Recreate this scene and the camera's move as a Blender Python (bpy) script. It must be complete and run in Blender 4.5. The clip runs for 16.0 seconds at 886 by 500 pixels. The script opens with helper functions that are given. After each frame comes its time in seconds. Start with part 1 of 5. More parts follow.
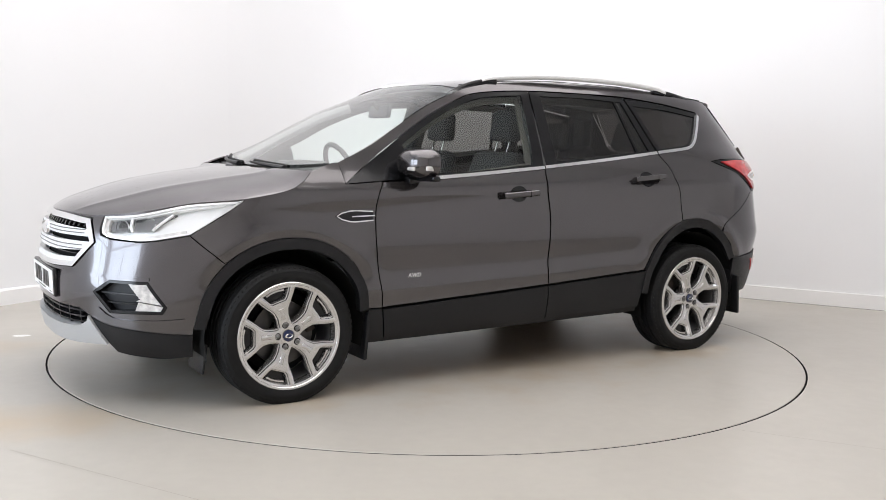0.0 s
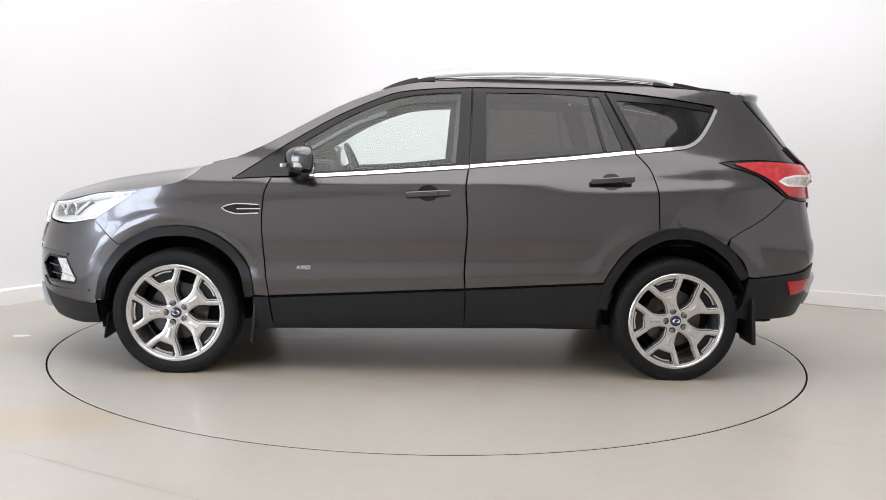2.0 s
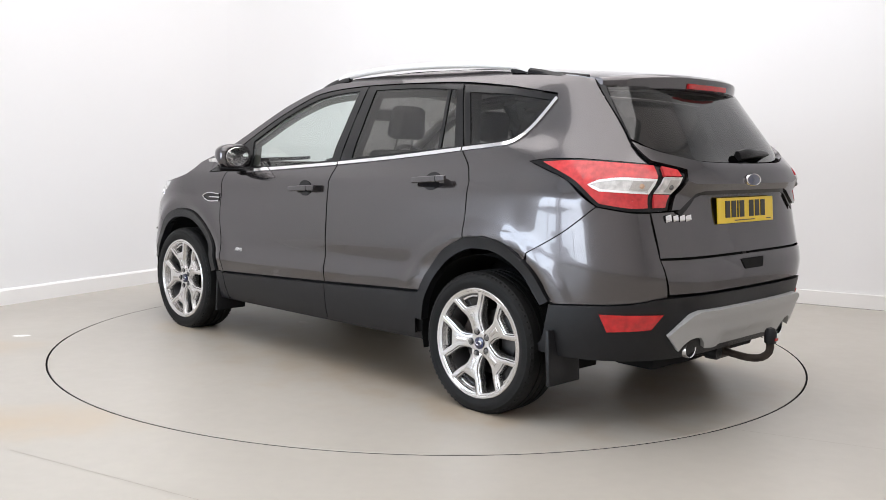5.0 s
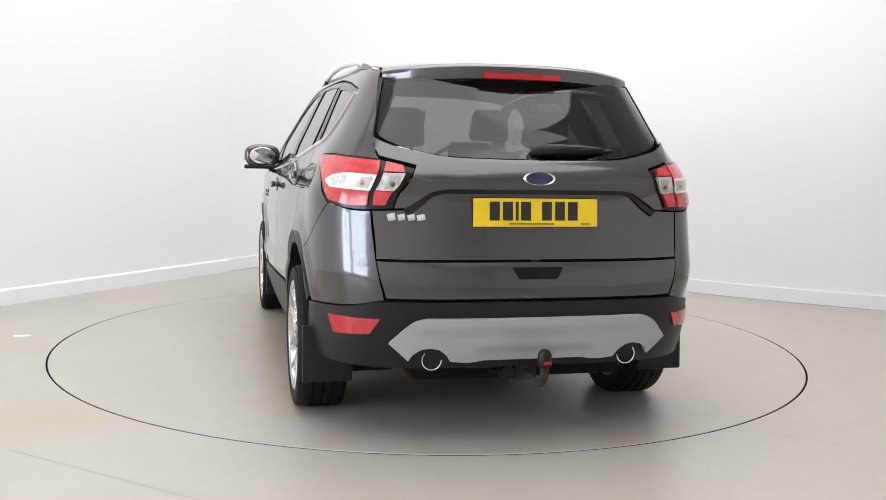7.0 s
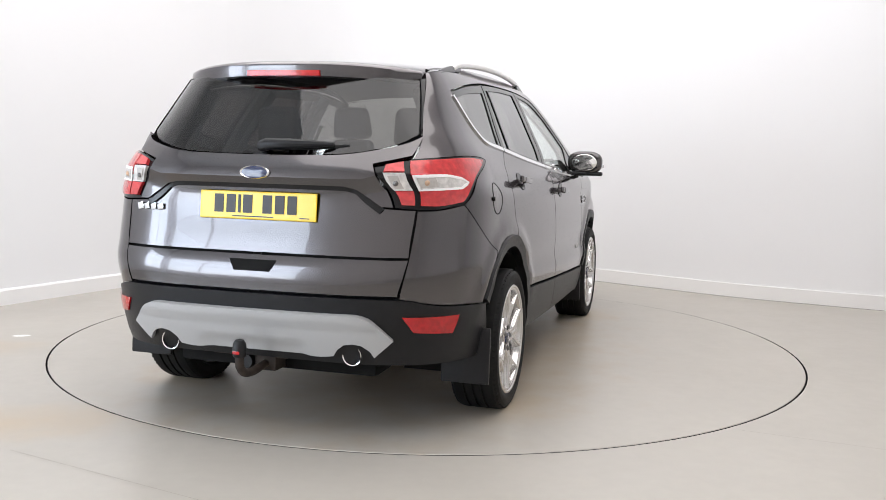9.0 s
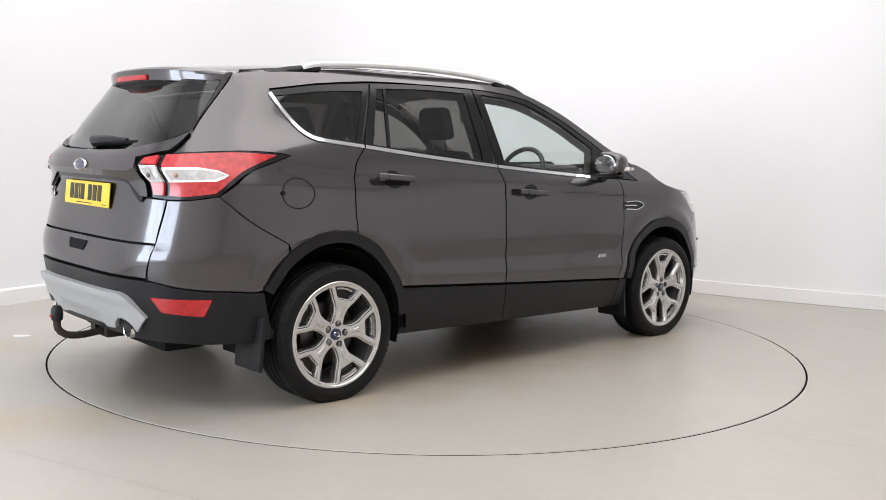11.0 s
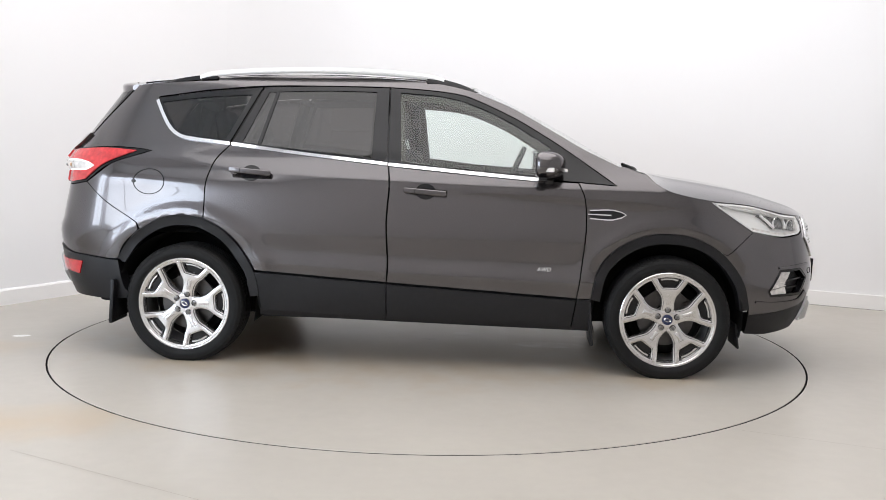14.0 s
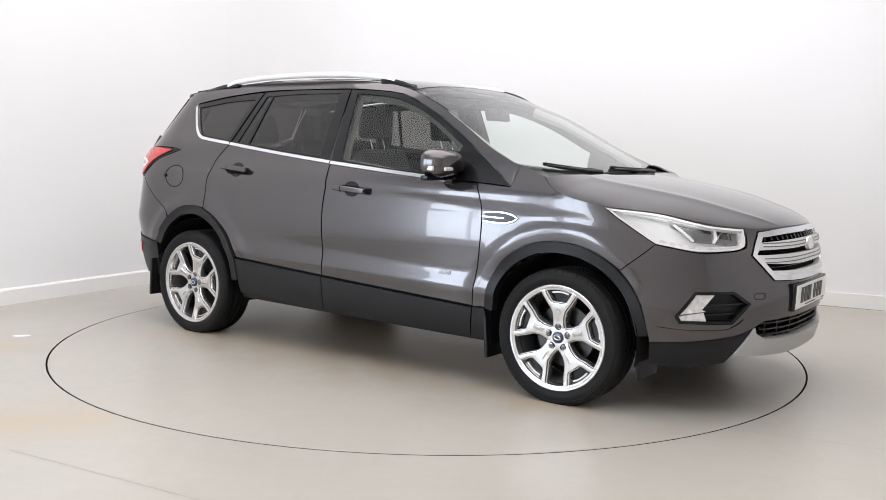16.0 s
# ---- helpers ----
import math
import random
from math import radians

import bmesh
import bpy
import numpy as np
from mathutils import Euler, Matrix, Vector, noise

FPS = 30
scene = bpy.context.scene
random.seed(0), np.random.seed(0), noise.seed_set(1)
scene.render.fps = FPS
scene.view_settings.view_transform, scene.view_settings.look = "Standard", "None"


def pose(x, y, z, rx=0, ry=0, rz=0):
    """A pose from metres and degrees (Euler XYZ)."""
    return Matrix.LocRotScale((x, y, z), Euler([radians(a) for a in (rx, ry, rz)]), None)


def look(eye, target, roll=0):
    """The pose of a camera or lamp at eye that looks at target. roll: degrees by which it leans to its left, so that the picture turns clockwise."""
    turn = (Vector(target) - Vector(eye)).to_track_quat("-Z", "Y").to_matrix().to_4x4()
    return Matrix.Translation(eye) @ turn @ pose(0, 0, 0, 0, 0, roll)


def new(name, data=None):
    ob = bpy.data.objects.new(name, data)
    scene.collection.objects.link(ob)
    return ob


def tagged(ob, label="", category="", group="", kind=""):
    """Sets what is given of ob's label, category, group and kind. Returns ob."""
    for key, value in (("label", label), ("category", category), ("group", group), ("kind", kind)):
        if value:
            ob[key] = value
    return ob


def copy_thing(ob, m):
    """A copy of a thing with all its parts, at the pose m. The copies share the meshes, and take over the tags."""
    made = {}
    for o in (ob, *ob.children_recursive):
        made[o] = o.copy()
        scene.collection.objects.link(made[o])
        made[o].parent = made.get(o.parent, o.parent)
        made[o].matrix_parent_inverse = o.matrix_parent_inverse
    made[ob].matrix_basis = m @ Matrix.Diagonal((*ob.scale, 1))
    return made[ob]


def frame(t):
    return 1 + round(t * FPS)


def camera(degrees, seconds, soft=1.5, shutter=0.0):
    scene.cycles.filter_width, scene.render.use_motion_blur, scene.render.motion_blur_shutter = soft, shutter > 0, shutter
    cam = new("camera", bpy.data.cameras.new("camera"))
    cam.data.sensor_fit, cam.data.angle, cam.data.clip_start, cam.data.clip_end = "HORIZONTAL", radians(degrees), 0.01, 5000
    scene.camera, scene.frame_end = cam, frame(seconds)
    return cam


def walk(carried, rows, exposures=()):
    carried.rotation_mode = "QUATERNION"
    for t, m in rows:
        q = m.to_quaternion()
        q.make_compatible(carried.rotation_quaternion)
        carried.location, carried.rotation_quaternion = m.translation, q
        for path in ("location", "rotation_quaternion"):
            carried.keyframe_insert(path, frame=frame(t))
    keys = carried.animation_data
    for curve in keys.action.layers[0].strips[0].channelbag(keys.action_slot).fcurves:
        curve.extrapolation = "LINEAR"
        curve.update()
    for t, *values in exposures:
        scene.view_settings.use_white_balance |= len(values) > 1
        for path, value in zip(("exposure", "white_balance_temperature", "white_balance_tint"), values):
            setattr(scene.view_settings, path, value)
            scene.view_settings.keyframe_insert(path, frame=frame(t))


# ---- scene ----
# Camera: it stands still on its stand while the turntable brings the car round.
cam = camera(50.54, 16.0, soft=0.7)
EYE = (0.0, -5.947, 1.236)
PITCH, YAW, ROLL = radians(-6.273), radians(-0.735), 1.233
AIM = Vector((-math.sin(YAW) * math.cos(PITCH), math.cos(YAW) * math.cos(PITCH), math.sin(PITCH)))
walk(cam, [(0.0, look(EYE, Vector(EYE) + AIM, ROLL)), (16.0, look(EYE, Vector(EYE) + AIM, ROLL))], exposures=[(0.0, 0.0), (16.0, 0.0)])

# ---- light ----
world = bpy.data.worlds.new("sky")
scene.world = world
world.use_nodes = True
sky = world.node_tree.nodes.new("ShaderNodeTexSky")
sky.sky_type, sky.sun_disc, sky.sun_elevation, sky.sun_rotation = "NISHITA", False, radians(40), radians(200)
world.node_tree.links.new(sky.outputs[0], world.node_tree.nodes["Background"].inputs[0])
world.node_tree.nodes["Background"].inputs[1].default_value = 0.1


def area_lamp(name, m, sx, sy, power, colour=(1, 1, 1)):
    lamp = bpy.data.lights.new(name, "AREA")
    lamp.shape, lamp.size, lamp.size_y, lamp.energy, lamp.color = "RECTANGLE", sx, sy, power, colour
    ob = new(name, lamp)
    ob.matrix_world = m
    return ob


# Large soft boxes under the studio's ceiling.
area_lamp("soft_box_lamp", pose(0.1, 0.2, 4.75, 0, 0, -25), 6.2, 4.4, 226, (1.0, 0.963, 0.957))
area_lamp("soft_box_lamp", pose(0.2, -4.1, 4.75, 0, 0, -23), 6.2, 3.5, 136, (1.0, 0.963, 0.957))

# ---- materials ----


def material(name, colour, rough=0.5, metal=0.0, coat=0.0, grain=0.0, grain_scale=60.0, bump=0.0, bump_scale=200.0, stain=0.0, stain_scale=2.0, spec=0.5):
    m = bpy.data.materials.new(name)
    m.use_nodes = True
    nt = m.node_tree
    b = nt.nodes["Principled BSDF"]
    b.inputs["Base Color"].default_value = (*colour, 1)
    b.inputs["Roughness"].default_value = rough
    b.inputs["Metallic"].default_value = metal
    b.inputs["Coat Weight"].default_value = coat
    b.inputs["Coat Roughness"].default_value = 0.03
    b.inputs["Specular IOR Level"].default_value = spec
    co = nt.nodes.new("ShaderNodeTexCoord")
    last = None
    for amount, scale in ((grain, grain_scale), (stain, stain_scale)):
        if amount:
            n = nt.nodes.new("ShaderNodeTexNoise")
            n.inputs["Scale"].default_value, n.inputs["Detail"].default_value = scale, 5
            nt.links.new(co.outputs["Object"], n.inputs["Vector"])
            r = nt.nodes.new("ShaderNodeMapRange")
            r.inputs[1].default_value, r.inputs[2].default_value = 0.25, 0.75
            r.inputs[3].default_value, r.inputs[4].default_value = 1 - amount, 1 + amount
            nt.links.new(n.outputs[0], r.inputs[0])
            mix = nt.nodes.new("ShaderNodeVectorMath")
            mix.operation = "MULTIPLY"
            if last is None:
                mix.inputs[0].default_value = colour
            else:
                nt.links.new(last, mix.inputs[0])
            nt.links.new(r.outputs[0], mix.inputs[1])
            last = mix.outputs[0]
    if last is not None:
        nt.links.new(last, b.inputs["Base Color"])
    if bump:
        n = nt.nodes.new("ShaderNodeTexNoise")
        n.inputs["Scale"].default_value = bump_scale
        nt.links.new(co.outputs["Object"], n.inputs["Vector"])
        k = nt.nodes.new("ShaderNodeBump")
        k.inputs["Strength"].default_value, k.inputs["Distance"].default_value = bump, 0.002
        nt.links.new(n.outputs[0], k.inputs["Height"])
        nt.links.new(k.outputs[0], b.inputs["Normal"])
    return m


def glass(name, tint, gloss=1.0):
    m = bpy.data.materials.new(name)
    m.use_nodes = True
    nt = m.node_tree
    nt.nodes.remove(nt.nodes["Principled BSDF"])
    clear, shine, mix, lw, pw, fr = (nt.nodes.new("ShaderNode" + k) for k in ("BsdfTransparent", "BsdfGlossy", "MixShader", "LayerWeight", "Math", "Math"))
    clear.inputs[0].default_value = (*tint, 1)
    shine.inputs["Roughness"].default_value = 0.01
    shine.inputs[0].default_value = (gloss, gloss, gloss, 1)
    lw.inputs[0].default_value = 0.5
    pw.operation, pw.inputs[1].default_value = "POWER", 4.0
    fr.operation, fr.inputs[1].default_value, fr.inputs[2].default_value = "MULTIPLY_ADD", 0.90, 0.05
    nt.links.new(lw.outputs["Facing"], pw.inputs[0])
    nt.links.new(pw.outputs[0], fr.inputs[0])
    nt.links.new(fr.outputs[0], mix.inputs[0])
    nt.links.new(clear.outputs[0], mix.inputs[1])
    nt.links.new(shine.outputs[0], mix.inputs[2])
    nt.links.new(mix.outputs[0], nt.nodes["Material Output"].inputs[0])
    return m


def lens(name, tint, rough=0.08):
    m = material(name, tint, rough, coat=0.5, grain=0.3, grain_scale=38, bump=0.25, bump_scale=160)
    m.node_tree.nodes["Principled BSDF"].inputs["Transmission Weight"].default_value = 0.25
    return m


PAINT = material("grey_metallic_paint", (0.093, 0.0865, 0.089), 0.21, 0.90, 1.0, grain=0.10, grain_scale=900)
CLAD = material("black_grained_plastic", (0.0085, 0.0085, 0.0098), 0.40, spec=0.32, grain=0.15, grain_scale=30, bump=0.25, bump_scale=900)
GLOSS_BLACK = material("gloss_black_trim", (0.007, 0.007, 0.008), 0.16, spec=0.35)
RUBBER = material("tyre_rubber", (0.0075, 0.0075, 0.0075), 0.62, spec=0.22, grain=0.2, grain_scale=25, bump=0.3, bump_scale=400)
DARK = material("dark_underbody", (0.007, 0.007, 0.007), 0.85, spec=0.2, grain=0.3, grain_scale=12)
CHROME = material("chrome_trim", (0.86, 0.86, 0.87), 0.08, 1.0)
SATIN = material("satin_silver", (0.80, 0.795, 0.79), 0.32, 0.35, grain=0.04, grain_scale=40)
ALLOY = material("silver_alloy_paint", (0.62, 0.61, 0.60), 0.20, 0.92, 0.5, grain=0.03, grain_scale=60)
ALLOY_DARK = material("grey_alloy_pocket", (0.20, 0.20, 0.20), 0.4, 0.7)
SKID = material("silver_grey_plastic", (0.44, 0.44, 0.44), 0.42, 0.25, grain=0.05, grain_scale=300)
STEEL = material("brake_steel", (0.17, 0.165, 0.16), 0.42, 0.9, grain=0.15, grain_scale=30)
DISC = material("worn_brake_disc", (0.075, 0.072, 0.07), 0.38, 0.9, grain=0.2, grain_scale=30)
RUST = material("rusty_steel", (0.042, 0.031, 0.025), 0.75, 0.3, grain=0.4, grain_scale=25)
BLUE = material("dark_blue_enamel", (0.010, 0.016, 0.060), 0.15, coat=0.8)
RED_LENS = lens("red_lens", (0.62, 0.006, 0.010))
# Paler copy of the red lens: the tail lamps' sheen is put into its colour.
SHEEN_RED = lens("sheen_pale_red_lens", (0.70, 0.045, 0.05))
CLEAR_LENS = lens("clear_lens", (0.86, 0.83, 0.80))
LAMP_RECESS = material("lamp_chamber_grey", (0.55, 0.52, 0.49), 0.25, 0.15, grain=0.1, grain_scale=90)
CHAMBER = material("headlight_chamber", (0.20, 0.20, 0.20), 0.22, 0.6, grain=0.1, grain_scale=60)
AMBER = material("amber_bulb", (0.50, 0.33, 0.22), 0.3)
PLATE_YELLOW = material("yellow_plate", (0.86, 0.60, 0.010), 0.28, coat=0.3, stain=0.04, stain_scale=8)
PLATE_WHITE = material("white_plate", (0.90, 0.90, 0.88), 0.28, coat=0.3)
PLATE_BLACK = material("black_character", (0.02, 0.018, 0.015), 0.4)
FABRIC = material("dark_grey_seat_cloth", (0.030, 0.030, 0.032), 0.9, grain=0.25, grain_scale=150, bump=0.4, bump_scale=500)
CABIN = material("black_cabin_plastic", (0.030, 0.030, 0.031), 0.6, grain=0.2, grain_scale=60)
TRIM = material("beige_grey_trim", (0.10, 0.095, 0.082), 0.8, grain=0.06, grain_scale=120)
LINING = material("pale_grey_headlining", (0.46, 0.45, 0.43), 0.9, grain=0.05, grain_scale=200)
HEAD_BOWL = material("lamp_reflector", (0.93, 0.93, 0.92), 0.25, 0.15)
GLASS = glass("clear_green_glass", (0.88, 0.935, 0.915))
TINTED = glass("dark_tinted_glass", (0.165, 0.155, 0.150), 1.0)
PAINT.node_tree.nodes["Principled BSDF"].inputs["Specular Tint"].default_value = (0.42, 0.40, 0.42, 1)
LENS_GLASS = glass("clear_lamp_cover", (0.95, 0.95, 0.95))
WALL = material("white_painted_wall", (0.845, 0.845, 0.853), 0.75, stain=0.012, stain_scale=0.6, bump=0.05, bump_scale=60)
BACK = material("grey_rear_wall", (0.78, 0.765, 0.76), 0.8, stain=0.04, stain_scale=1.0)
SHADE_LINE = material("grey_shade_line", (0.12, 0.11, 0.10), 0.7)
SKIRT = material("white_skirting", (0.86, 0.85, 0.84), 0.5)


# ---- the shape of the car's body ----
def lerp_table(rows, v):
    """Smooth (monotone cubic) value of a table of (key, value) rows at v."""
    if v <= rows[0][0]:
        return rows[0][1]
    if v >= rows[-1][0]:
        return rows[-1][1]
    for i in range(len(rows) - 1):
        (a, p), (b, q) = rows[i], rows[i + 1]
        if v <= b:
            m = (q - p) / (b - a)
            ml = (p - rows[i - 1][1]) / (a - rows[i - 1][0]) if i > 0 else m
            mr = (rows[i + 2][1] - q) / (rows[i + 2][0] - b) if i + 2 < len(rows) else m
            t0 = 0 if ml * m <= 0 else 2 * ml * m / (ml + m)
            t1 = 0 if mr * m <= 0 else 2 * mr * m / (mr + m)
            u, h = (v - a) / (b - a), b - a
            return (p * (1 + 2 * u) * (1 - u) ** 2 + q * u * u * (3 - 2 * u)
                    + h * (t0 * u * (1 - u) ** 2 - t1 * u * u * (1 - u)))


HALF_WIDTH = [(0.1, 0.80), (0.24, 0.85), (0.32, 0.878), (0.42, 0.893), (0.50, 0.897), (0.60, 0.890), (0.75, 0.900), (0.90, 0.897), (1.0, 0.888),
              (1.03, 0.880), (1.08, 0.850), (1.14, 0.815), (1.22, 0.786), (1.32, 0.740), (1.47, 0.670), (1.55, 0.628), (1.60, 0.590), (1.66, 0.53)]
NOSE = [(0.1, 2.02), (0.16, 2.13), (0.24, 2.24), (0.32, 2.27), (0.42, 2.285), (0.58, 2.29), (0.70, 2.276), (0.80, 2.265), (0.88, 2.225), (0.95, 2.13), (1.0, 2.06), (1.1, 1.95), (1.6, 1.9)]
TAIL = [(0.1, 2.02), (0.22, 2.08), (0.30, 2.15), (0.40, 2.198), (0.55, 2.238), (0.62, 2.246), (0.66, 2.250), (0.70, 2.248), (0.74, 2.240), (0.785, 2.222), (0.83, 2.212), (0.95, 2.184), (1.05, 2.172),
        (1.12, 2.205), (1.17, 2.17), (1.22, 2.12), (1.30, 2.07), (1.40, 2.00), (1.50, 1.93), (1.56, 1.89), (1.65, 1.83)]
NOSE_N = [(0.2, 2.65), (0.5, 2.65), (0.88, 2.33), (1.0, 2.3)]
TAIL_N = [(0.2, 3.7), (0.54, 3.8), (0.75, 4.2), (0.9, 4.2), (1.15, 4.0), (1.3, 4.1), (1.5, 4.0)]
XA, XB, LF, LR = 1.30, -1.30, 1.35, 1.30
S_END = LF + (XA - XB) + LR
WIDER = 1.012


def body_point(s, z):
    """The left flank of the body: s runs round the car from the nose to the tail, z is the height."""
    w = lerp_table(HALF_WIDTH, z)
    if s < LF:
        a = math.pi / 2 * (1 - s / LF)
        n, le = lerp_table(NOSE_N, z), lerp_table(NOSE, z) - XA
        cut = max(0.0, math.sin(a)), max(0.0, math.cos(a))
        r = (cut[0] ** n + cut[1] ** n) ** (-1 / n)
        x, y = XA + le * r * cut[0], w * r * cut[1]
    elif s > LF + XA - XB:
        a = math.pi / 2 * (s - LF - XA + XB) / LR
        n, le = lerp_table(TAIL_N, z), lerp_table(TAIL, z) + XB
        cut = max(0.0, math.sin(a)), max(0.0, math.cos(a))
        r = (cut[0] ** n + cut[1] ** n) ** (-1 / n)
        x, y = XB - le * r * cut[0], w * r * cut[1]
    else:
        x, y = XA - (s - LF), w
    haunch = math.exp(-((x + 1.75) / 0.45) ** 2 - ((z - 1.14) / 0.13) ** 2)
    y *= WIDER * (1 + 0.05 * haunch)
    y *= 1 - (0.019 if x < -0.1 else 0.009) * min(1.3, abs(x + 0.1) / 1.1) ** 2
    if -2.0 < x < 1.9 and z < 1.2:
        fade = max(0.0, min(1, (1.9 - x) / 0.7)) * max(0.0, min(1, (x + 2.0) / 0.5))
        d = z - (0.955 + (0.88 - x) * 0.066)
        d = (d - math.sqrt(d * d + 0.0003)) / 2
        y -= 0.022 * fade * math.exp(d / 0.14) * (1 - math.exp(d / 0.016))
        y += 0.010 * fade * math.exp(-((z - 0.515 - (0.85 - x) * 0.04) / 0.045) ** 2)
        for cx in (1.345, -1.345):
            r = math.hypot(x - cx, z - 0.34)
            if z > 0.4 and r < 0.75:
                y += 0.014 * math.exp(-((r - 0.505) / 0.045) ** 2) * min(1, (z - 0.4) / 0.2)
    return x, y, z


def flank_s(x, z):
    """The s at which the flank at height z reaches x."""
    lo, hi = 0.0, S_END
    for _ in range(40):
        mid = (lo + hi) / 2
        if body_point(mid, z)[0] > x:
            lo = mid
        else:
            hi = mid
    return lo


def end_s(y, z, rear):
    """The s at which the nose or the tail at height z reaches the half-width y."""
    lo, hi = (LF + 1.3, S_END) if rear else (LF + 1.3, 0.0)
    for _ in range(40):
        mid = (lo + hi) / 2
        if body_point(mid, z)[1] > y:
            lo = mid
        else:
            hi = mid
    return lo


def body_normal(s, z):
    e = 0.004
    p = [Vector(body_point(*q)) for q in ((max(s - e, 0), z), (min(s + e, S_END), z), (s, z - e), (s, z + e))]
    n = (p[1] - p[0]).cross(p[3] - p[2])
    return (n if n.length > 1e-9 else Vector((0, 1, 0))).normalized() * -1


def skin(s, z, off=0.0, side=1):
    """A point of the body's skin, lifted off it by off metres."""
    q = Vector(body_point(s, z))
    n = body_normal(s, z)
    if n.dot(Vector((q.x * 0.25, q.y + 0.2 * (q.y >= 0), 0))) < 0:
        n = -n
    if s <= 1e-6 or s >= S_END - 1e-6:
        n.y = 0
    q += n * off
    return Vector((q.x, q.y * side, q.z))


def F(x, z):
    return flank_s(x, z), z


def N(y, z):
    return end_s(y, z, False), z


def R(y, z):
    return end_s(y, z, True), z


def curve(points, step=0.03):
    """A smooth open line through points."""
    p = [Vector(q) for q in points]
    if len(p) == 2:
        k = max(1, int((p[1] - p[0]).length / step))
        return [p[0].lerp(p[1], i / k) for i in range(k + 1)]
    out = []
    for i in range(len(p) - 1):
        a, b = p[i], p[i + 1]
        t0 = (b - p[i - 1]) * 0.5 if i else (b - a)
        t1 = (p[i + 2] - a) * 0.5 if i + 2 < len(p) else (b - a)
        ln = (b - a).length
        t0 = t0 * min(1, ln / max(t0.length, 1e-6))
        t1 = t1 * min(1, ln / max(t1.length, 1e-6))
        k = max(1, int(ln / step))
        for j in range(k):
            u = j / k
            out.append(a * (2 * u ** 3 - 3 * u * u + 1) + t0 * (u ** 3 - 2 * u * u + u) + b * (3 * u * u - 2 * u ** 3) + t1 * (u ** 3 - u * u))
    return out + [p[-1]]


def loop(*curves, step=0.03):
    """A closed outline out of smooth lines that meet in corners."""
    out = []
    for c in curves:
        for q in curve(c, step):
            if not out or (q - out[-1]).length > 0.002:
                out.append(q)
    while (out[0] - out[-1]).length < 0.002:
        out.pop()
    return out


def inside(q, poly):
    hit = False
    for i in range(len(poly)):
        a, b = poly[i - 1], poly[i]
        if (a.y > q.y) != (b.y > q.y) and q.x < (b.x - a.x) * (q.y - a.y) / (b.y - a.y) + a.x:
            hit = not hit
    return hit


def area_of(poly):
    return sum(poly[i - 1].x * poly[i].y - poly[i].x * poly[i - 1].y for i in range(len(poly))) / 2


def inset(poly, d):
    """The outline drawn in by d, but for what lies on the car's middle line."""
    if d == 0:
        return poly
    sign, out, n = (1 if area_of(poly) > 0 else -1), [], len(poly)
    for i in range(n):
        a, b, c = poly[i - 1], poly[i], poly[(i + 1) % n]
        t = (b - a).normalized() + (c - b).normalized()
        if t.length < 0.2:
            t = c - a
        t.normalize()
        m = Vector((-t.y, t.x)) * sign * d
        q = b + m
        if b.x < 1e-4 or b.x > S_END - 1e-4:
            q.x = b.x
        out.append(q)
    return out


def mesh_of(bm, name):
    me = bpy.data.meshes.new(name)
    bm.to_mesh(me)
    bm.free()
    return me


def part(name, bm, mat, parent, label="", smooth=True, angle=35):
    """Links a bmesh as one mesh object under a thing or a part."""
    bmesh.ops.recalc_face_normals(bm, faces=bm.faces) if len(bm.faces) < 60000 else None
    for f in bm.faces:
        f.smooth = smooth
    for e in bm.edges:
        e.smooth = len(e.link_faces) == 2 and e.calc_face_angle(3) < radians(angle)
    ob = new(name, mesh_of(bm, name))
    ob.data.materials.append(mat)
    ob.parent = parent
    if label:
        ob["label"] = label
    return ob


